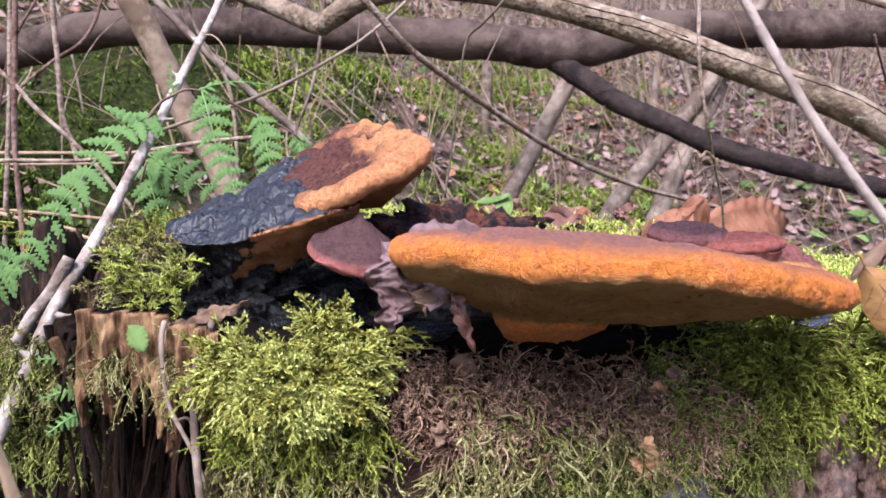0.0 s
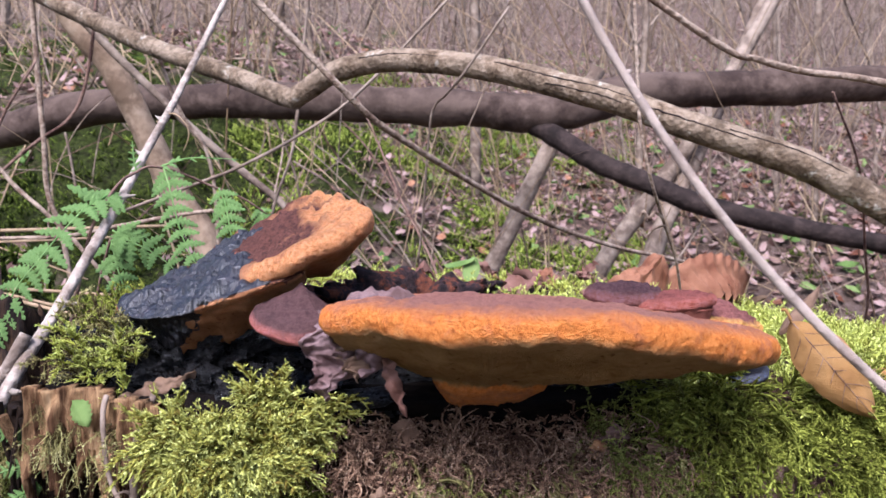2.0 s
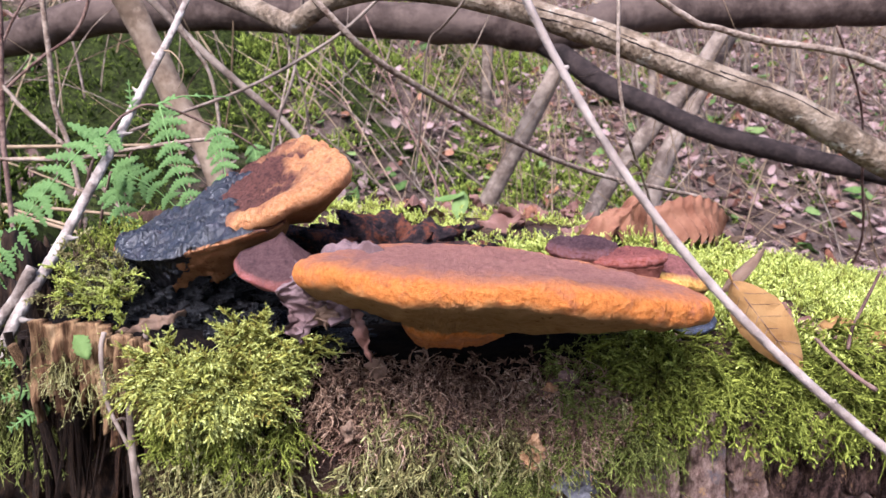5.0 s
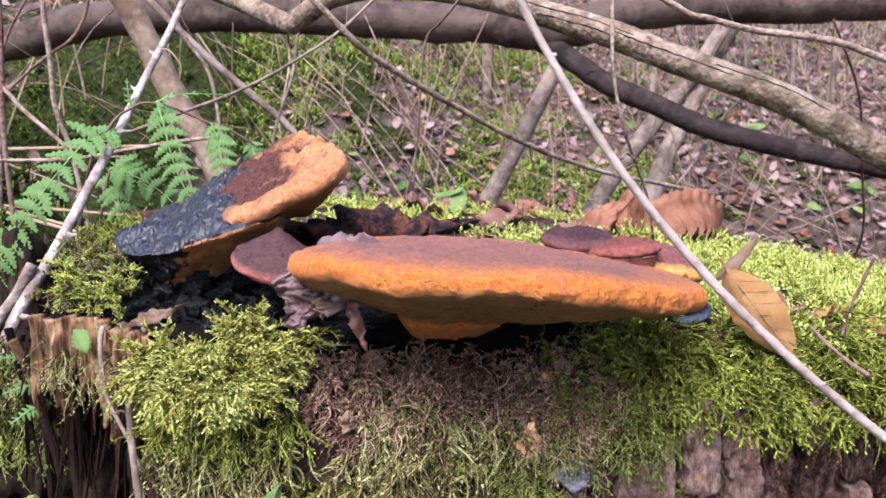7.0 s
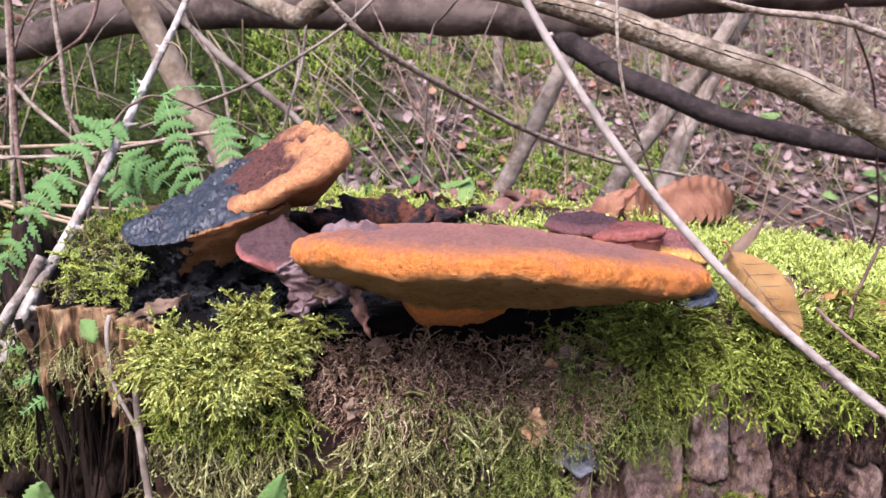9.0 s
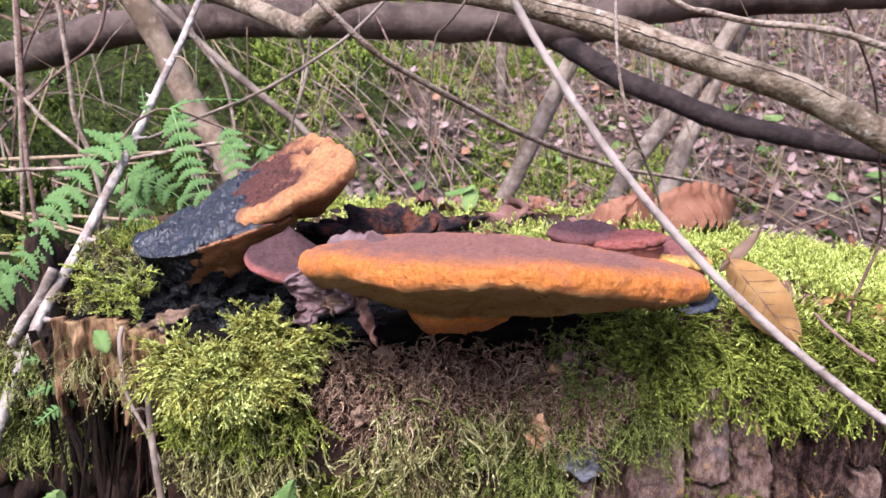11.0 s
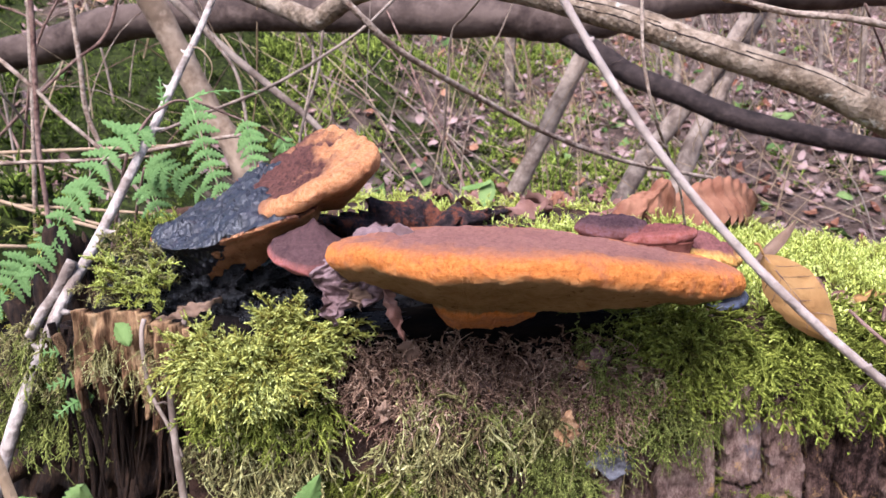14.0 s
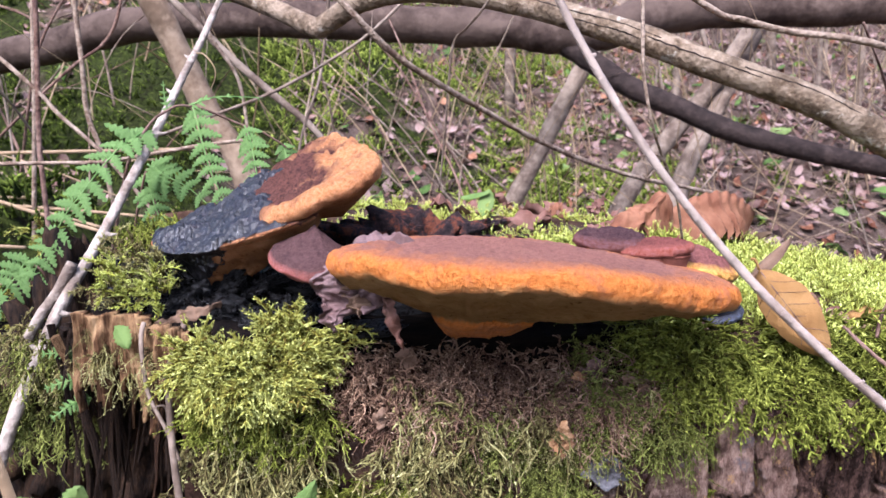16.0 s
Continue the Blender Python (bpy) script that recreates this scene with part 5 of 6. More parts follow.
leaf("green_leaf", (-0.100, 0.315, 0.583), (-0.091, 0.311, 0.573), 0.0105, M["green_leaf"], "small round green leaf on the stump's edge", up=(-0.2, -0.9, 0.35), group="green leaves", arch=0.15, rib=0.0008, torn=0.1, teeth=7, nu=28, seed=9)
leaf("green_leaf", (0.046, 0.655, 0.624), (0.074, 0.645, 0.628), 0.012, M["green_leaf"], "small green leaf among dead leaves", up=(0, -0.4, 0.9), group="green leaves", seed=10)
leaf("green_leaf", (0.072, 0.65, 0.632), (0.066, 0.64, 0.606), 0.014, M["green_leaf"], "small green leaf among dead leaves", up=(0, -1, 0.3), group="green leaves", seed=11)
rl = random.Random(21)
for i in range(90):
    x, y = rl.uniform(0.02, 0.3), rl.uniform(0.55, 0.83)
    if (x > 0.16 and y < 0.66) or (x < 0.08 and y < 0.64):
        continue
    a, L = rl.uniform(0, 6.28), rl.uniform(0.016, 0.042)
    z = top(x, y) + 0.004 + rl.uniform(0, 0.01)
    leaf("dead_leaf", (x, y, z), (x + L * math.cos(a), y + L * math.sin(a), z + rl.uniform(-0.003, 0.016)), L * rl.uniform(0.45, 0.65), M[rl.choice(("dead_leaf", "dead_leaf", "dead_leaf", "pale_leaf", "curl_leaf"))],
         rl.choice(("curled brown dead leaf on the stump's top",)), up=(rl.gauss(0, 0.3), rl.gauss(-0.3, 0.3), 1), arch=rl.uniform(-0.3, 0.35), curl=rl.uniform(-0.1, 0.25), crumple=0.006, torn=0.25, rib=0.001, seed=30 + i, nu=12)

# withered shreds round the large fungus
leaf("withered_leaf", (0.004, 0.312, 0.6225), (0.046, 0.318, 0.6255), 0.032, M["purple_leaf"], "crumpled purple-grey withered leaf on the fungus", up=(-0.1, -0.5, 0.8), group="withered leaves", arch=0.3, crumple=0.008, torn=0.4, seed=61, nu=60, nv=30, hump=0.06)
leaf("withered_leaf", (0.010, 0.3, 0.622), (0.010, 0.292, 0.590), 0.017, M["purple_leaf"], "withered purple-brown leaf shred hanging below the fungus", up=(0, -1, 0.1), group="withered leaves", arch=0.2, crumple=0.010, torn=0.7, seed=62, nu=60, nv=24, rib=0.0025, ribs=9)
leaf("withered_leaf", (0.02, 0.296, 0.617), (0.024, 0.286, 0.598), 0.012, M["pale_leaf"], "pale torn leaf shred hanging below the fungus", up=(0.1, -1, 0.1), group="withered leaves", arch=0.25, crumple=0.010, torn=0.8, seed=63, nu=26, nv=12)
leaf("withered_leaf", (0.029, 0.292, 0.620), (0.026, 0.288, 0.600), 0.014, M["purple_leaf"], "withered purple-brown leaf shred hanging below the fungus", up=(0, -1, 0.1), group="withered leaves", arch=0.25, crumple=0.010, torn=0.8, seed=64, nu=20)
leaf("withered_leaf", (0.031, 0.292, 0.611), (0.043, 0.285, 0.586), 0.006, M["dead_leaf"], "thin dried shred hanging below the fungus", up=(0, -1, 0.2), group="withered leaves", arch=0.4, crumple=0.004, torn=0.6, seed=65, nu=20)

# ---- ferns and green plants ----


def pinnule_mesh(lobes=5):
    """A leaflet along +y, 1 long, cut into pointed lobes that lean to its tip."""
    v, f = [], []
    per = 4
    rows = lobes * per
    for i in range(rows + 1):
        u = i / rows
        full = 0.31 * max(0.0, 1 - u) ** 0.55 * min(1, 0.45 + u * 6)
        cut = (0.42, 0.86, 1.0, 0.75)[i % per]
        w = full * cut + 0.004
        lean = 0.05 * cut * (1 - u)
        z = 0.06 * math.sin(u * 2.6)
        v += [(-w, u + lean, z - 0.25 * w + 0.03 * (i % per == 2)), (-w * 0.5, u + lean * 0.5, z + 0.03), (0, u, z), (w * 0.5, u + lean * 0.5, z + 0.03), (w, u + lean, z - 0.25 * w + 0.03 * (i % per == 2))]
    for i in range(rows):
        for j in range(4):
            a = i * 5 + j
            f.append((a, a + 5, a + 6, a + 1))
    me = bpy.data.meshes.new("pinnule")
    me.from_pydata(v, [], f)
    me.materials.append(M["fern"])
    me.shade_smooth()
    return me


PINNULE = pinnule_mesh()


def pinna(parent, points, count, size, face=(0.1, -0.9, 0.4), seed=0, taper=0.6, open_=62):
    """A side leaf of a fern: its midrib with toothed leaflets in pairs."""
    r = random.Random(seed)
    line = spline(points, 8)
    rib = obj("pinna", *tube_data(line, 0.0007, 0.0003, 5), M["fern"], parent)
    n = len(line)
    for k in range(count):
        s = (k + 0.6) / count
        i = min(n - 2, int(s * (n - 1)))
        p, t = line[i], line[i + 1] - line[i]
        t /= np.linalg.norm(t)
        side0 = np.cross(t, face)
        side0 /= np.linalg.norm(side0)
        nrm = np.cross(side0, t)
        for side in (-1, 1):
            a = radians(open_ + r.uniform(-8, 8))
            d = side0 * side * math.sin(a) + t * math.cos(a) - nrm * r.uniform(-0.2, 0.5)
            d /= np.linalg.norm(d)
            x = np.cross(d, nrm)
            x /= np.linalg.norm(x)
            z = np.cross(x, d)
            L = size * (1 - taper * s ** 1.5) * r.uniform(0.85, 1.1) * (0.8 + 0.2 * min(1, s * 6))
            ob = new("pinnule", PINNULE)
            ob.parent = rib
            m = Matrix([(x[q] * L, d[q] * L, z[q] * L, p[q]) for q in range(3)] + [(0, 0, 0, 1)])
            ob.matrix_basis = m
    return rib


fern = obj("fern_frond", *tube_data(spline([(-0.21, 0.46, 0.49), (-0.181, 0.450, 0.573), (-0.174, 0.455, 0.595), (-0.163, 0.460, 0.654), (-0.1522, 0.47, 0.6797), (-0.1459, 0.48, 0.6884), (-0.1363, 0.485, 0.6931), (-0.1232, 0.5, 0.69),
                                            (-0.1073, 0.51, 0.6827), (-0.0907, 0.52, 0.6759), (-0.0755, 0.53, 0.6651), (-0.06, 0.54, 0.65)], 8), 0.0013, 0.0006, 6), M["vine"])
tagged(fern, "green fern frond with toothed leaflets beside the stump", "fern", "ferns")
pinna(fern, [(-0.1547, 0.47, 0.6771), (-0.1566, 0.465, 0.6734), (-0.165, 0.455, 0.6651), (-0.1725, 0.44, 0.6495), (-0.1786, 0.43, 0.636), (-0.1873, 0.425, 0.6224), (-0.1924, 0.42, 0.609), (-0.1971, 0.415, 0.5993), (-0.202, 0.41, 0.583)], 15, 0.0195, seed=1, taper=0.45)
pinna(fern, [(-0.1307, 0.49, 0.6926), (-0.1252, 0.485, 0.6802), (-0.1192, 0.48, 0.6634), (-0.1128, 0.475, 0.6487), (-0.1037, 0.47, 0.6342), (-0.0964, 0.465, 0.6273)], 10, 0.0165, seed=2, taper=0.5)
pinna(fern, [(-0.1013, 0.51, 0.6808), (-0.0958, 0.505, 0.6711), (-0.0917, 0.5, 0.6595), (-0.0873, 0.495, 0.6442), (-0.085, 0.49, 0.6376)], 8, 0.0145, seed=3, taper=0.5)
pinna(fern, [(-0.08, 0.53, 0.668), (-0.0765, 0.528, 0.66), (-0.0755, 0.525, 0.645)], 5, 0.011, seed=4, taper=0.5)
pinna(fern, [(-0.134, 0.490, 0.693), (-0.117, 0.500, 0.700), (-0.091, 0.520, 0.701)], 7, 0.008, face=(0, -0.5, 1), seed=5)
pinna(fern, [(-0.146, 0.485, 0.689), (-0.148, 0.485, 0.697), (-0.149, 0.485, 0.709)], 5, 0.005, seed=6)
fern = obj("fern_frond", *tube_data(spline([(-0.2, 0.52, 0.5), (-0.185, 0.51, 0.6), (-0.172, 0.5, 0.64), (-0.169, 0.500, 0.649)], 6), 0.0012, 0.0007, 6), M["vine"])
tagged(fern, "yellow-green fern frond in the shade behind the bramble", "fern", "ferns")
pinna(fern, [(-0.169, 0.500, 0.652), (-0.157, 0.500, 0.645), (-0.139, 0.500, 0.636), (-0.12, 0.5, 0.62)], 7, 0.019, seed=7)
pinna(fern, [(-0.172, 0.505, 0.645), (-0.165, 0.50, 0.625), (-0.155, 0.495, 0.605)], 6, 0.018, seed=8)
fern = obj("fern_frond", *tube_data(spline([(-0.19, 0.43, 0.53), (-0.2, 0.425, 0.58), (-0.209, 0.420, 0.594)], 6), 0.001, 0.0007, 6), M["vine"])
tagged(fern, "pale green fern tip low beside the stump", "fern", "ferns")
pinna(fern, [(-0.209, 0.420, 0.596), (-0.220, 0.420, 0.581), (-0.236, 0.420, 0.560), (-0.25, 0.42, 0.53)], 9, 0.018, seed=9)
for k, (a, b) in enumerate((((-0.128, 0.345, 0.556), (-0.152, 0.338, 0.560)), ((-0.128, 0.345, 0.545), (-0.15, 0.336, 0.542)), ((-0.13, 0.345, 0.535), (-0.147, 0.336, 0.526)))):
    fern = obj("fern_sprig", *tube_data([a, np.array(a) * 0.9 + np.array(b) * 0.1], 0.0006, 0.0005, 5), M["vine"])
    tagged(fern, "tiny fern sprig in the rotten hollow", "fern", "fern sprigs")
    pinna(fern, [a, (np.array(a) + np.array(b)) / 2 + np.array((0, 0, 0.002)), b], 8, 0.006, seed=20 + k)
leaf("green_leaf", (-0.006, 0.272, 0.498), (0.007, 0.277, 0.530), 0.014, M["green_leaf"], "upright toothed green fern leaf before the stump", up=(0.2, -1, 0), group="green leaves", arch=0.1, rib=0.0012, ribs=12, torn=0.1, seed=71, nu=48, teeth=12)
plant = empty("nettle", (-0.09, 0.25, 0.2), "low green plant with toothed leaves before the stump", "plant")
obj("plant_stem", *tube_data(spline([(0, 0, 0), (0.004, 0.0, 0.2), (0.0, 0, 0.315)], 6), 0.0012, 0.0008, 6), M["green_leaf"], plant)
for k, (b, t, w) in enumerate((((0, 0, 0.31), (0.012, -0.005, 0.337), 0.02), ((0, 0, 0.31), (0.022, -0.008, 0.318), 0.016), ((0, 0, 0.308), (-0.02, -0.006, 0.33), 0.018), ((0, 0, 0.306), (0.016, -0.01, 0.302), 0.014))):
    obj("plant_leaf", *placed(leaf_data(math.dist(b, t), w, 0.1, 0.1, 0.0008, 8, 0.001, 0.1, 80 + k, 40, 8, 0.0003, 8), b, t, (0, -1, 0.4)), M["green_leaf"], plant)
leaf("grass_blade", (-0.068, 0.2, 0.5), (-0.083, 0.2, 0.592), 0.005, M["straw"], "dry yellow grass blade before the stump", up=(0, -1, 0), group="dry grass", arch=0.3, seed=90, nu=14)

# ---- undergrowth ----
branch("dry_stalk", [(-0.082, 0.308, 0.587), (-0.082, 0.305, 0.582), (-0.081, 0.303, 0.572), (-0.077, 0.300, 0.555), (-0.067, 0.295, 0.541), (-0.06, 0.293, 0.527)], 0.0012, 0.0009, M["stem"], "short dry stalk against the moss", "twig", "dry stalks", 6, 6)
branch("dry_stalk", [(-0.064, 0.312, 0.587), (-0.067, 0.300, 0.568), (-0.066, 0.297, 0.553), (-0.063, 0.293, 0.531), (-0.059, 0.290, 0.508), (-0.055, 0.285, 0.489), (-0.05, 0.28, 0.4), (-0.05, 0.27, 0.2)], 0.0014, 0.0021, M["stem"], "grey-brown dry stalk leaning on the moss", "twig", "dry stalks", 7, 6,
       extra=[([(-0.066, 0.297, 0.549), (-0.0685, 0.295, 0.552), (-0.072, 0.293, 0.551)], 0.0008, 0.0004)])
branch("dry_stalk", [(0.2761, 0.3450, 0.6240), (0.2691, 0.3420, 0.6096), (0.2625, 0.3380, 0.5967), (0.2597, 0.3340, 0.5882)], 0.0007, 0.0009, M["vine"], "thin dark stalk standing in the moss", "twig", "dry stalks", 6, 6, 0.25)
branch("dry_stalk", [(0.2387, 0.3220, 0.5958), (0.2444, 0.3160, 0.5897), (0.2516, 0.3120, 0.5833), (0.2611, 0.3080, 0.5771)], 0.0008, 0.0011, M["vine"], "reddish-brown bent twig lying on the moss", "twig", "dry stalks", 6, 6, 0.25)
branch("tendril", [(-0.1391, 0.5200, 0.7315), (-0.1325, 0.5150, 0.7306), (-0.1258, 0.5100, 0.7259), (-0.1220, 0.5100, 0.7194), (-0.1231, 0.5120, 0.7130), (-0.1271, 0.5150, 0.7062)], 0.0006, 0.0004, M["straw"], "thin curled dry tendril on the bramble stem", "twig", "twigs", 6, 6, 0.1)
TW = [([(-0.43, 0.8, 1.3), (-0.44, 0.8, 1.0), (-0.432, 0.800, 0.811), (-0.433, 0.800, 0.746), (-0.435, 0.800, 0.655), (-0.432, 0.800, 0.605), (-0.42, 0.8, 0.4), (-0.42, 0.8, 0.2)], 0.0042, "vine"),
      ([(-0.6, 0.8, 0.85), (-0.448, 0.800, 0.728), (-0.412, 0.800, 0.692), (-0.361, 0.800, 0.648), (-0.3, 0.8, 0.58)], 0.0034, "twig"),
      ([(-0.6, 1.1, 1.4), (-0.56, 1.1, 0.9), (-0.549, 1.100, 0.773), (-0.544, 1.100, 0.699), (-0.522, 1.100, 0.632), (-0.5, 1.1, 0.5), (-0.48, 1.1, 0.3)], 0.0055, "twig"),
      ([(-0.6, 0.77, 0.63), (-0.398, 0.750, 0.639), (-0.334, 0.750, 0.642), (-0.256, 0.720, 0.655), (-0.193, 0.700, 0.665), (-0.15, 0.69, 0.67)], 0.0028, "twig"),
      ([(-0.34, 0.9, 0.67), (-0.264, 0.900, 0.699), (-0.203, 0.900, 0.723), (-0.134, 0.900, 0.760), (-0.062, 0.900, 0.812), (0.05, 0.9, 0.93)], 0.0028, "stem"),
      ([(-0.5, 1.0, 1.3), (-0.35, 1.0, 0.9), (-0.313, 1.000, 0.805), (-0.277, 1.000, 0.750), (-0.264, 1.000, 0.683), (-0.26, 1.0, 0.6)], 0.0035, "twig"),
      ([(0.1, 0.68, 0.85), (0.062, 0.700, 0.797), (0.045, 0.720, 0.780), (0.031, 0.740, 0.767), (0.025, 0.760, 0.722), (0.021, 0.780, 0.672), (0.015, 0.800, 0.618)], 0.0017, "stem"),
      ([(-0.9, 1.2, 1.35), (-0.55, 1.2, 0.98), (-0.423, 1.200, 0.856), (-0.353, 1.200, 0.791), (-0.290, 1.200, 0.739), (-0.2, 1.2, 0.66), (-0.1, 1.2, 0.5)], 0.009, "stem"),
      ([(-0.45, 1.1, 1.4), (-0.47, 1.1, 1.0), (-0.486, 1.100, 0.861), (-0.511, 1.100, 0.805), (-0.556, 1.100, 0.773), (-0.612, 1.100, 0.727), (-0.75, 1.1, 0.6)], 0.0035, "vine"),
      ([(-0.12, 1.0, 1.2), (-0.15, 1.0, 0.88), (-0.158, 1.000, 0.794), (-0.166, 1.000, 0.743), (-0.187, 1.000, 0.680), (-0.2, 1.0, 0.6)], 0.003, "stem"),
      ([(-0.45, 0.85, 1.3), (-0.46, 0.85, 0.98), (-0.465, 0.85, 0.85), (-0.47, 0.85, 0.7), (-0.48, 0.85, 0.5), (-0.48, 0.85, 0.25)], 0.004, "twig")]
for k, (pts, r, mt) in enumerate(TW):
    branch("bramble_twig", pts, r * 0.75, r * 0.65, M[mt], {"twig": "pale dry bramble twig before the bank", "vine": "reddish-brown thin vine before the bank", "stem": "grey-brown bare twig before the bank"}[mt], "twig", "twigs", 7, 6, seed=k)
rt = random.Random(77)
for k in range(130):
    y = rt.uniform(1.1, 3.2)
    x = rt.uniform(-0.75, 0.75) * (y + 0.3)
    g = ground_z(x, y)
    kind = rt.choice(("twig", "stem", "stem", "vine"))
    pts = [np.array((x, y, g - 0.02))]
    d = np.array((rt.gauss(0, 0.55), rt.gauss(0, 0.2), rt.uniform(0.2, 1.0)))
    d /= np.linalg.norm(d)
    step = rt.uniform(0.08, 0.2)
    for i in range(6):
        pts.append(pts[-1] + d * step)
        d = d + np.array((rt.gauss(0, 0.18), rt.gauss(0, 0.1), rt.gauss(-0.06, 0.16)))
        d /= np.linalg.norm(d)
    r = rt.uniform(0.0014, 0.0042) * (0.6 + 0.4 * y / 2)
    branch("bramble_twig", pts, r, r * 0.5, M[kind], {"twig": "pale dry bramble twig on the bank", "vine": "reddish-brown thin vine on the bank", "stem": "grey-brown bare twig on the bank"}[kind], "twig", "twigs on the bank", 5, 4, seed=k)
for k in range(120):
    y = rt.uniform(2.6, 14)
    x = rt.uniform(-0.62, 0.75) * y
    g = ground_z(x, y)
    h = rt.uniform(1.5, 4.0)
    lean = rt.gauss(0, 0.22)
    r = rt.choice((0.006, 0.008, 0.011, 0.016, 0.026)) * (0.7 + y * 0.06)
    pts = [(x, y, g - 0.05), (x + lean * h * 0.3 + rt.gauss(0, 0.03), y, g + h * 0.33), (x + lean * h * 0.66 + rt.gauss(0, 0.05), y, g + h * 0.66), (x + lean * h, y, g + h)]
    ex = []
    for q in range(rt.randint(1, 3)):
        f = rt.uniform(0.2, 0.7)
        b = np.array((x + lean * h * f, y, g + h * f))
        sgn = rt.choice((-1, 1))
        ex.append(([b, b + np.array((0.12 * sgn, 0.02, 0.15)) * h * 0.4, b + np.array((0.28 * sgn, 0.05, rt.uniform(0.1, 0.4))) * h * 0.5], r * 0.5, r * 0.2))
    branch("sapling", pts, r, r * 0.6, M["stem"], "thin bare grey sapling on the slope", "sapling", "saplings on the slope", 6, 5, extra=ex, seed=k)

for k in range(18):
    x, y = rt.gauss(-0.5, 0.14), rt.gauss(0.82, 0.14)
    z = ground_z(x, y) + rt.uniform(0.0, 0.05)
    a = rt.gauss(0.1, 0.5)
    d = np.array((math.cos(a), math.sin(a), rt.gauss(0, 0.12))) * rt.uniform(0.1, 0.24)
    c = np.array((x, y, z))
    r = rt.uniform(0.0012, 0.003)
    branch("dry_stalk", [c - d, c + np.array((0, 0, rt.uniform(-0.01, 0.015))), c + d], r, r * 0.8, M["straw"], "pale dry stalk lying beside the stump", "twig", "dry stalks", 6, 5, seed=k)
# leaf litter over the floor
def litter(name, count, x0, x1, y0, y1, small, large, mat, label, seed):
    r = np.random.default_rng(seed)
    base_v, base_t = [], []
    kinds = []
    for q in range(5):
        v, f = leaf_data(1, r.uniform(0.5, 0.7), r.uniform(-0.3, 0.4), r.uniform(-0.1, 0.3), 0.02, 5, 0.12, 0.25, 100 + q, 4, 2, 0.01)
        v = np.array(v)[: len(v) // 2]
        t = [tri for p in f[::2] for tri in ((p[0], p[1], p[2]), (p[0], p[2], p[3]))]
        kinds.append((v - np.array((0, 0.5, 0)), np.array(t)))
    y = y0 + (y1 - y0) * r.uniform(0, 1, count) ** 1.5
    x = r.uniform(x0, x1, count) * (0.5 + y / y1)
    keep = [i for i in range(count) if mossy(x[i], y[i]) < 0.18 + 0.55 * r.uniform()]
    x, y = x[keep], y[keep]
    count = len(keep)
    p = np.array([(a, b, ground_z(a, b) + 0.006 + 0.015 * r.uniform()) for a, b in zip(x, y)])
    nrm = np.tile(np.array((0.0, -0.3, 1.0)), (count, 1))
    # leaves lie flat: their own +z follows the ground
    vv, tt, off = [], [], 0
    pick = r.integers(0, len(kinds), count)
    z = nrm + 0.35 * r.normal(size=(count, 3))
    z /= np.linalg.norm(z, axis=1)[:, None]
    ax = np.cross(z, r.normal(size=(count, 3)))
    ax /= np.linalg.norm(ax, axis=1)[:, None]
    ay = np.cross(z, ax)
    s = r.uniform(small, large, count)
    for j, (v, t) in enumerate(kinds):
        i = np.nonzero(pick == j)[0]
        q = p[i][:, None, :] + s[i][:, None, None] * (v[None, :, 0:1] * ax[i][:, None, :] + v[None, :, 1:2] * ay[i][:, None, :] + v[None, :, 2:3] * z[i][:, None, :])
        vv.append(q.reshape(-1, 3))
        tt.append((t[None] + (np.arange(len(i)) * len(v))[:, None, None] + off).reshape(-1, 3))
        off += len(v) * len(i)
    ob = big(name, np.vstack(vv), np.vstack(tt), mat)
    ob.data.shade_smooth()
    return tagged(ob, label, "leaves", kind="stuff")


litter("leaf_litter", 34000, -2.4, 3.8, 0.85, 15.0, 0.018, 0.056, M["litter"], "pinkish-brown fallen leaves covering the slope", 3)
litter("leaf_litter", 1500, -2.2, 3.4, 0.85, 8.0, 0.03, 0.07, M["curl_leaf"], "scattered rust-coloured fallen leaves", 4)


def thicket(name, count, y0, y1, rmin, rmax, mat, label, seed):
    """Many far thin stems and twigs that nobody could count, as one mesh."""
    r = np.random.default_rng(seed)
    vv, tt = [], []
    k = 0
    for i in range(count):
        y = r.uniform(y0, y1)
        x = r.uniform(-0.75, 0.85) * y
        p = np.array((x, y, ground_z(x, y) + r.uniform(-0.05, 0.8) * (r.uniform() < 0.4)))
        d = np.array((r.normal(0, 0.5), r.normal(0, 0.2), abs(r.normal(0.7, 0.5))))
        d /= np.linalg.norm(d)
        L, rad = r.uniform(0.5, 2.2), r.uniform(rmin, rmax) * (0.4 + y * 0.1)
        n = 6
        for j in range(n + 1):
            w = rad * (1 - 0.6 * j / n)
            for a in range(3):
                q = 2.1 * a
                vv.append(p + np.array((math.cos(q), math.sin(q), 0.3 * math.cos(q))) * w)
            p = p + d * L / n
            d = d + np.array((r.normal(0, 0.16), r.normal(0, 0.1), r.normal(-0.05, 0.14)))
            d /= np.linalg.norm(d)
        for j in range(n):
            for a in range(3):
                b = (a + 1) % 3
                tt += [(k + 3 * j + a, k + 3 * j + b, k + 3 * j + 3 + b), (k + 3 * j + a, k + 3 * j + 3 + b, k + 3 * j + 3 + a)]
        k += 3 * (n + 1)
    ob = big(name, np.array(vv), np.array(tt), mat)
    ob.data.shade_smooth()
    return tagged(ob, label, "undergrowth", kind="stuff")


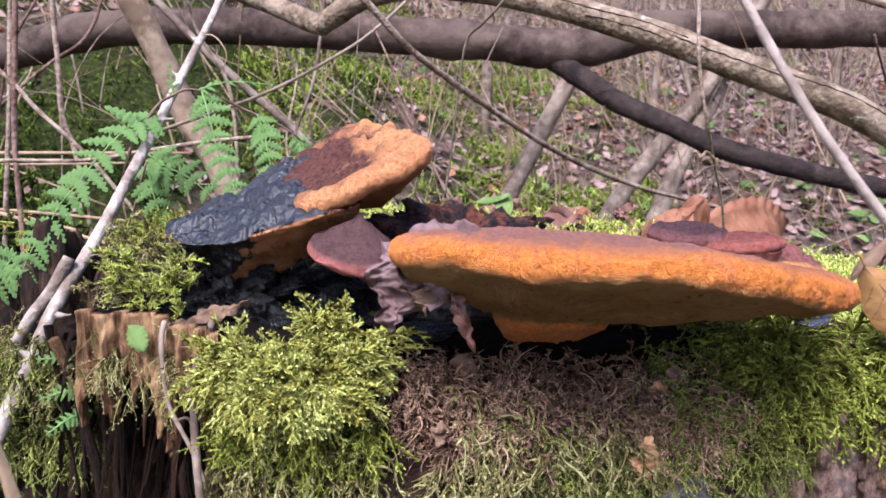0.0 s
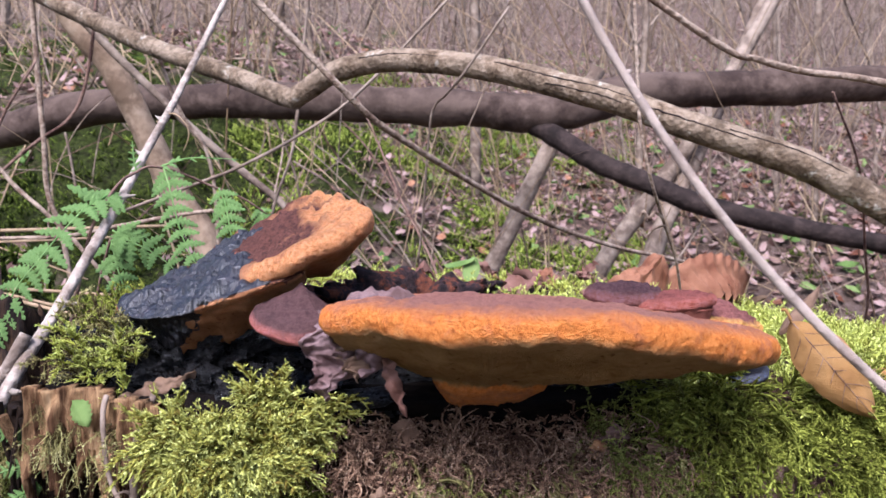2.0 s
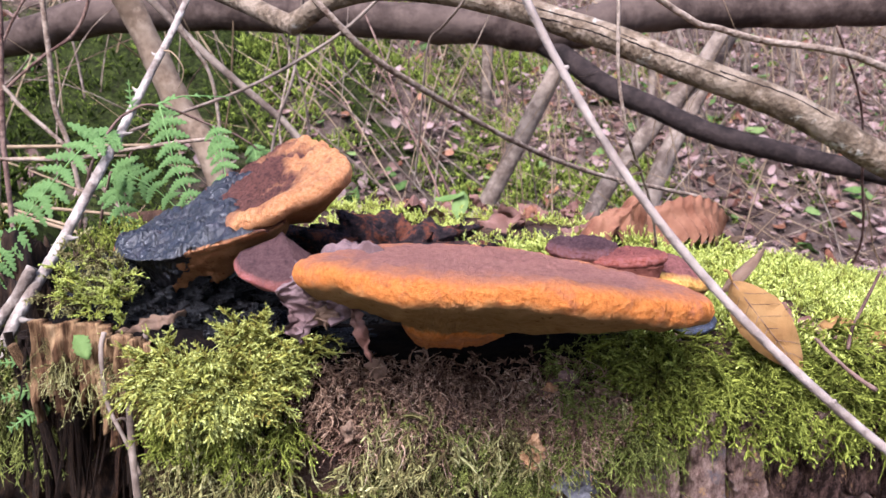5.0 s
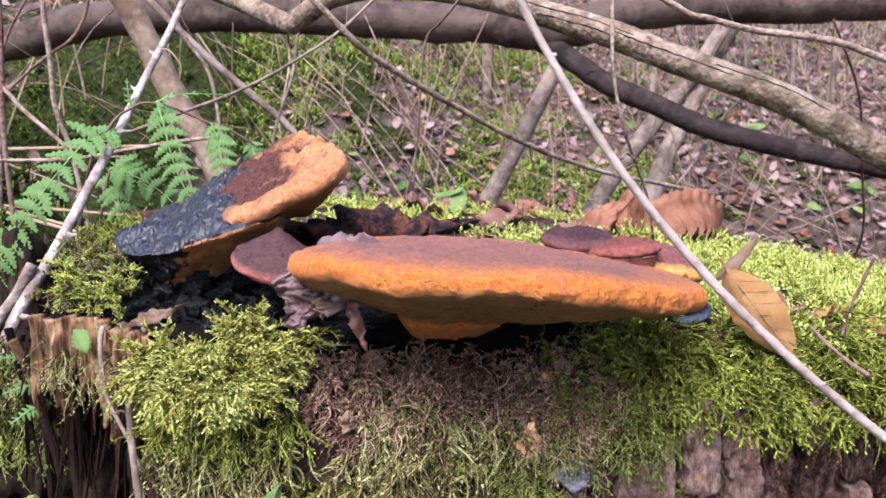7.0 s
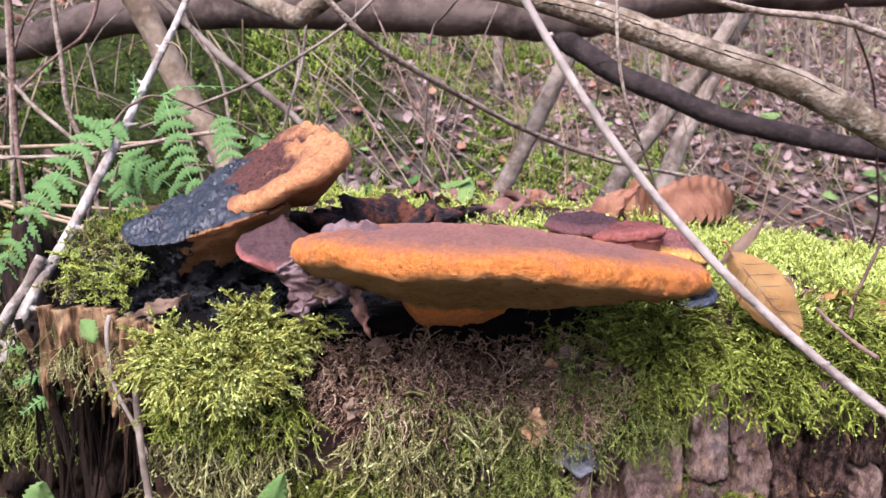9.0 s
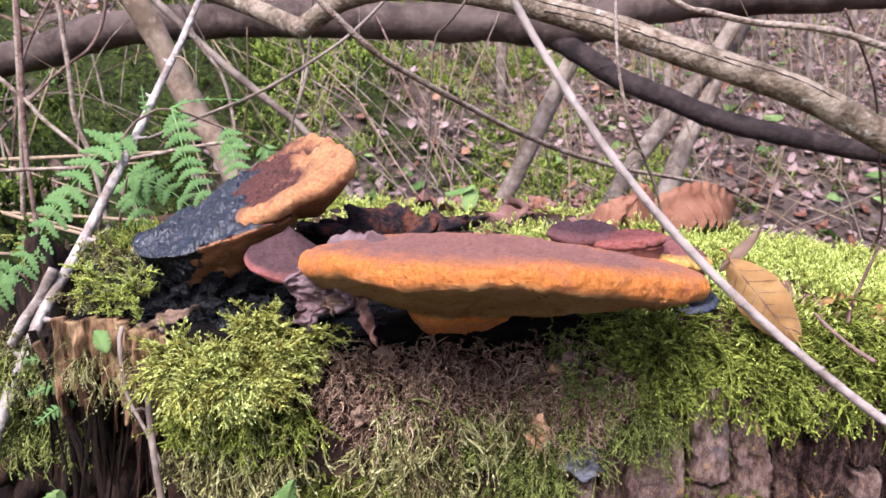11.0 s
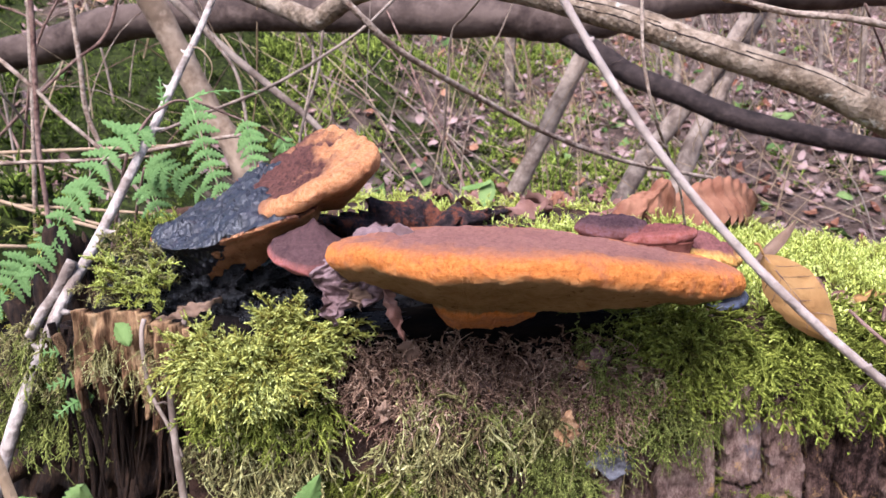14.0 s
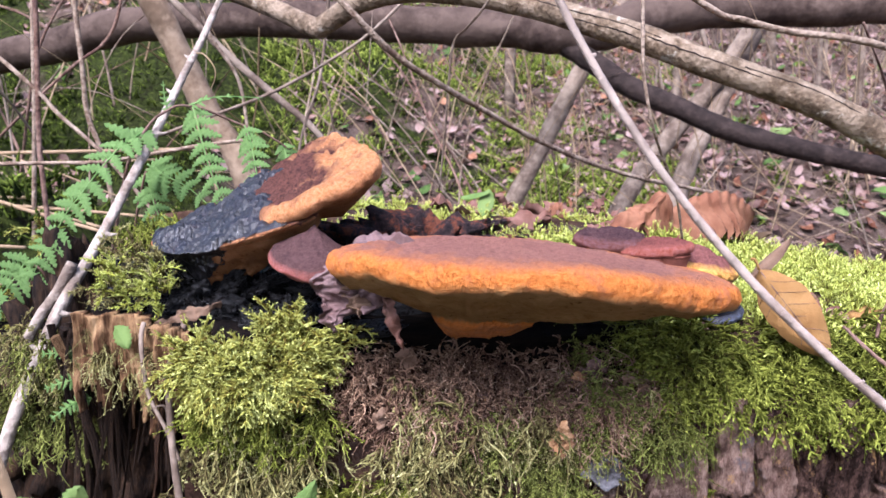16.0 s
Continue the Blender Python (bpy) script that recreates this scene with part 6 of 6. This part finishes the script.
thicket("bank_undergrowth", 330, 1.7, 3.6, 0.002, 0.0055, M["straw"], "pale dry tangled stems over the bank", 7)
thicket("far_undergrowth", 900, 3.0, 8.0, 0.003, 0.008, M["twig"], "pale tangled bare twigs far up the slope", 8)
thicket("far_undergrowth", 750, 4.0, 18.0, 0.004, 0.012, M["stem"], "grey tangled bare undergrowth far up the slope", 9)
thicket("far_undergrowth", 350, 12.0, 40.0, 0.006, 0.016, M["stem"], "grey bare thicket at the top of the slope", 10)
litter("ground_plants", 1500, -2.6, 3.0, 1.2, 10.0, 0.03, 0.08, M["green_leaf"], "scattered low green leaves on the slope", 5)


# scraps of bark and leaf caught in the moss of the face
for k, (x, z, w, h, mt, name, label, category) in enumerate((
        (0.1133, 0.541, 0.010, 0.019, "tan_bark", "bark_flake", "tan flake of bare bark in the moss", "bark"),
        (0.1211, 0.562, 0.009, 0.012, "tan_bark", "bark_flake", "small orange-tan bark flake in the moss", "bark"),
        (0.129, 0.566, 0.014, 0.013, "red_bark", "bark_flake", "reddish-brown bare bark between the mosses", "bark"),
        (0.1346, 0.524, 0.022, 0.018, "grey_bark", "bark_flake", "smooth blue-grey bark patch low on the stump", "bark"),
        (0.1437, 0.565, 0.005, 0.009, "pale_leaf", "leaf_scrap", "pale leaf scrap in the moss", "leaf"),
        (0.039, 0.569, 0.011, 0.011, "pale_leaf", "leaf_scrap", "tan leaf scrap in the brown moss", "leaf"),
        (0.030, 0.548, 0.007, 0.009, "pale_leaf", "leaf_scrap", "tan leaf scrap in the brown moss", "leaf"),
        (0.150, 0.562, 0.004, 0.012, "pale_leaf", "leaf_scrap", "narrow pale leaf scrap in the moss", "leaf"),
        (0.222, 0.562, 0.009, 0.009, "pale_leaf", "leaf_scrap", "small pale star-shaped leaf scrap on the moss", "leaf"),
        (-0.02, 0.534, 0.01, 0.008, "tan_bark", "bark_flake", "small brown bark flake in the moss", "bark"))):
    y = front(x) + undercut(x, z) - (0.0105 if mt == "grey_bark" else 0.0135)
    ob = obj(name, *placed(leaf_data(h, w, 0.12, 0.05, 0.0, 6, 0.004, 0.4, 140 + k, 16, 8, 0.0012), (x, y, z - h / 2), (x + 0.002, y - 0.001, z + h / 2), (0.1, -1, 0.1)), M[mt])
    tagged(ob, label, category, "scraps in the moss")

# ---- pieces of the stump: splinters of the rotten side and plates of bark ----


def sliver_mesh(seed):
    r = random.Random(seed)
    line = [(r.gauss(0, 0.05) * s, r.gauss(0, 0.05) * s, -s) for s in np.linspace(0, 1, 6)]
    v, f = tube_data(line, 0.12, 0.03, 6, 0.5, seed)
    v = [(q[0] * (1 + 0.4 * math.sin(q[2] * 9 + seed)), q[1] * 0.55, q[2]) for q in v]
    me = bpy.data.meshes.new("splinter")
    me.from_pydata(v, [], f)
    me.materials.append(M["rot_and_shade"] if seed < 3 else M["shaded_rot"])
    return me


def rotten_slab():
    """The standing wall of rotten wood beside the hollow, frayed along its lower edge."""
    step, faces, verts, at = 0.0012, [], [], {}
    x0, x1, z0, z1 = -0.127, -0.058, 0.49, 0.588
    nx_, nz_ = int((x1 - x0) / step), int((z1 - z0) / step)

    def keep(i, j):
        x, z = x0 + i * step, z0 + j * step
        low = 0.551 + 0.016 * fbm((x * 60, 0.5, 2.0), 3) + 0.018 * fbm((x * 260, 0.5, 4.0), 3) - (0.012 if x > -0.085 else 0)
        return low < z < 0.585 + 0.003 * fbm((x * 90, 0, 9.0), 3)

    def vert(i, j, back):
        key = (i, j, back)
        if key not in at:
            x, z = x0 + i * step, z0 + j * step
            y = front(x) - 0.003 + 0.005 * fbm((x * 110, 0.0, z * 14), 4) + 0.004 * fbm((x * 420, 1.0, z * 50), 4) + (0.006 if back else 0)
            at[key] = len(verts)
            verts.append((x, y, z))
        return at[key]

    for j in range(nz_):
        for i in range(nx_):
            if keep(i, j):
                faces.append((vert(i, j, 0), vert(i + 1, j, 0), vert(i + 1, j + 1, 0), vert(i, j + 1, 0)))
                faces.append((vert(i, j, 1), vert(i, j + 1, 1), vert(i + 1, j + 1, 1), vert(i + 1, j, 1)))
                for a, b, c, d in (((i, j), (i + 1, j), i, j - 1), ((i + 1, j), (i + 1, j + 1), i + 1, j), ((i + 1, j + 1), (i, j + 1), i, j + 1), ((i, j + 1), (i, j), i - 1, j)):
                    if not keep(c, d):
                        faces.append((vert(*a, 1), vert(*b, 1), vert(*b, 0), vert(*a, 0)))
    obj("rotten_slab", verts, faces, M["rot_and_shade"], stump, label="frayed tan and brown rotten wood")


rotten_slab()
SLIVERS = [sliver_mesh(s) for s in range(8)]
rs = random.Random(9)
for k in range(120):
    x = rs.uniform(-0.15, -0.066)
    deep = rs.random()
    y = front(max(x, -0.125)) + 0.004 + 0.06 * deep
    L = rs.choice((0.03, 0.045, 0.06, 0.08, 0.12)) * rs.uniform(0.7, 1.2)
    w = rs.uniform(0.012, 0.036)
    # deeper splinters take the darker copy: shade by depth, set in the colour
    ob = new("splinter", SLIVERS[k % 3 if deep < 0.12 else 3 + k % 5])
    ob.parent = stump
    ob.matrix_basis = pose(x, y, 0.578 - rs.uniform(0, 0.012) - 0.012 * deep, rs.gauss(0, 7), rs.gauss(0, 7), rs.uniform(0, 360)) @ Matrix.Diagonal((w, w, L, 1))


def bark():
    """Fissured bark on the front: a fine sheet split along its cracks into plates."""
    r = random.Random(4)
    step = 0.0012
    x0, x1, z0, z1 = 0.03, 0.5, 0.46, 0.562
    edges, breaks = [x0 - 0.02], []
    while edges[-1] < x1 + 0.02:
        edges.append(edges[-1] + r.uniform(0.013, 0.027))
        line = [z0 - 0.03]
        while line[-1] < z1 + 0.03:
            line.append(line[-1] + r.uniform(0.03, 0.09))
        breaks.append(line)
    nx_, nz_ = int((x1 - x0) / step), int((z1 - z0) / step)
    owner, verts = [], []
    for j in range(nz_ + 1):
        for i in range(nx_ + 1):
            x, z = x0 + i * step, z0 + j * step
            wx = x + 0.004 * fbm((x * 60, z * 38, 1.1), 5)
            wz = z + 0.005 * fbm((x * 120, z * 60, 8.1), 4)
            c = int(np.searchsorted(edges, wx)) - 1
            b = int(np.searchsorted(breaks[c], wz)) - 1
            side = min(wx - edges[c], edges[c + 1] - wx)
            end = min(wz - breaks[c][b], breaks[c][b + 1] - wz)
            gap = min(max(0.0, min(1.0, (side - 0.001) / 0.0007)), 0.6 + 0.4 * max(0.0, min(1.0, (end - 0.0003) / 0.0007)))
            k = c * 40 + b
            own = 0.0022 * math.sin(k * 12.9898) + 0.05 * (x - (edges[c] + edges[c + 1]) / 2) * math.sin(k * 7.1) + 0.06 * (z - breaks[c][b] - 0.02) * math.sin(k * 3.7)
            h = 0.006 + (0.016 + own) * gap * (0.45 + 0.55 * max(0.0, min(1.0, (x - 0.14) / 0.04))) + 0.0008 * fbm((x * 420, z * 260, 6.0), 4) + 0.0006 * math.floor(2.2 + 6 * fbm((x * 120, z * 70, 9.0), 5)) * gap
            verts.append((x, front(x) + undercut(x, z) + 0.012 - h, z))
            owner.append(k)
    cells = {}
    n = nx_ + 1
    for j in range(nz_):
        for i in range(nx_):
            q = j * n + i
            cells.setdefault(owner[q], []).append((q, q + 1, q + n + 1, q + n))
    for k in sorted(cells):
        used = {}
        faces = [tuple(used.setdefault(q, len(used)) for q in f) for f in cells[k]]
        obj("bark_plate", [verts[q] for q in used], faces, M["plate"], stump)


bark()
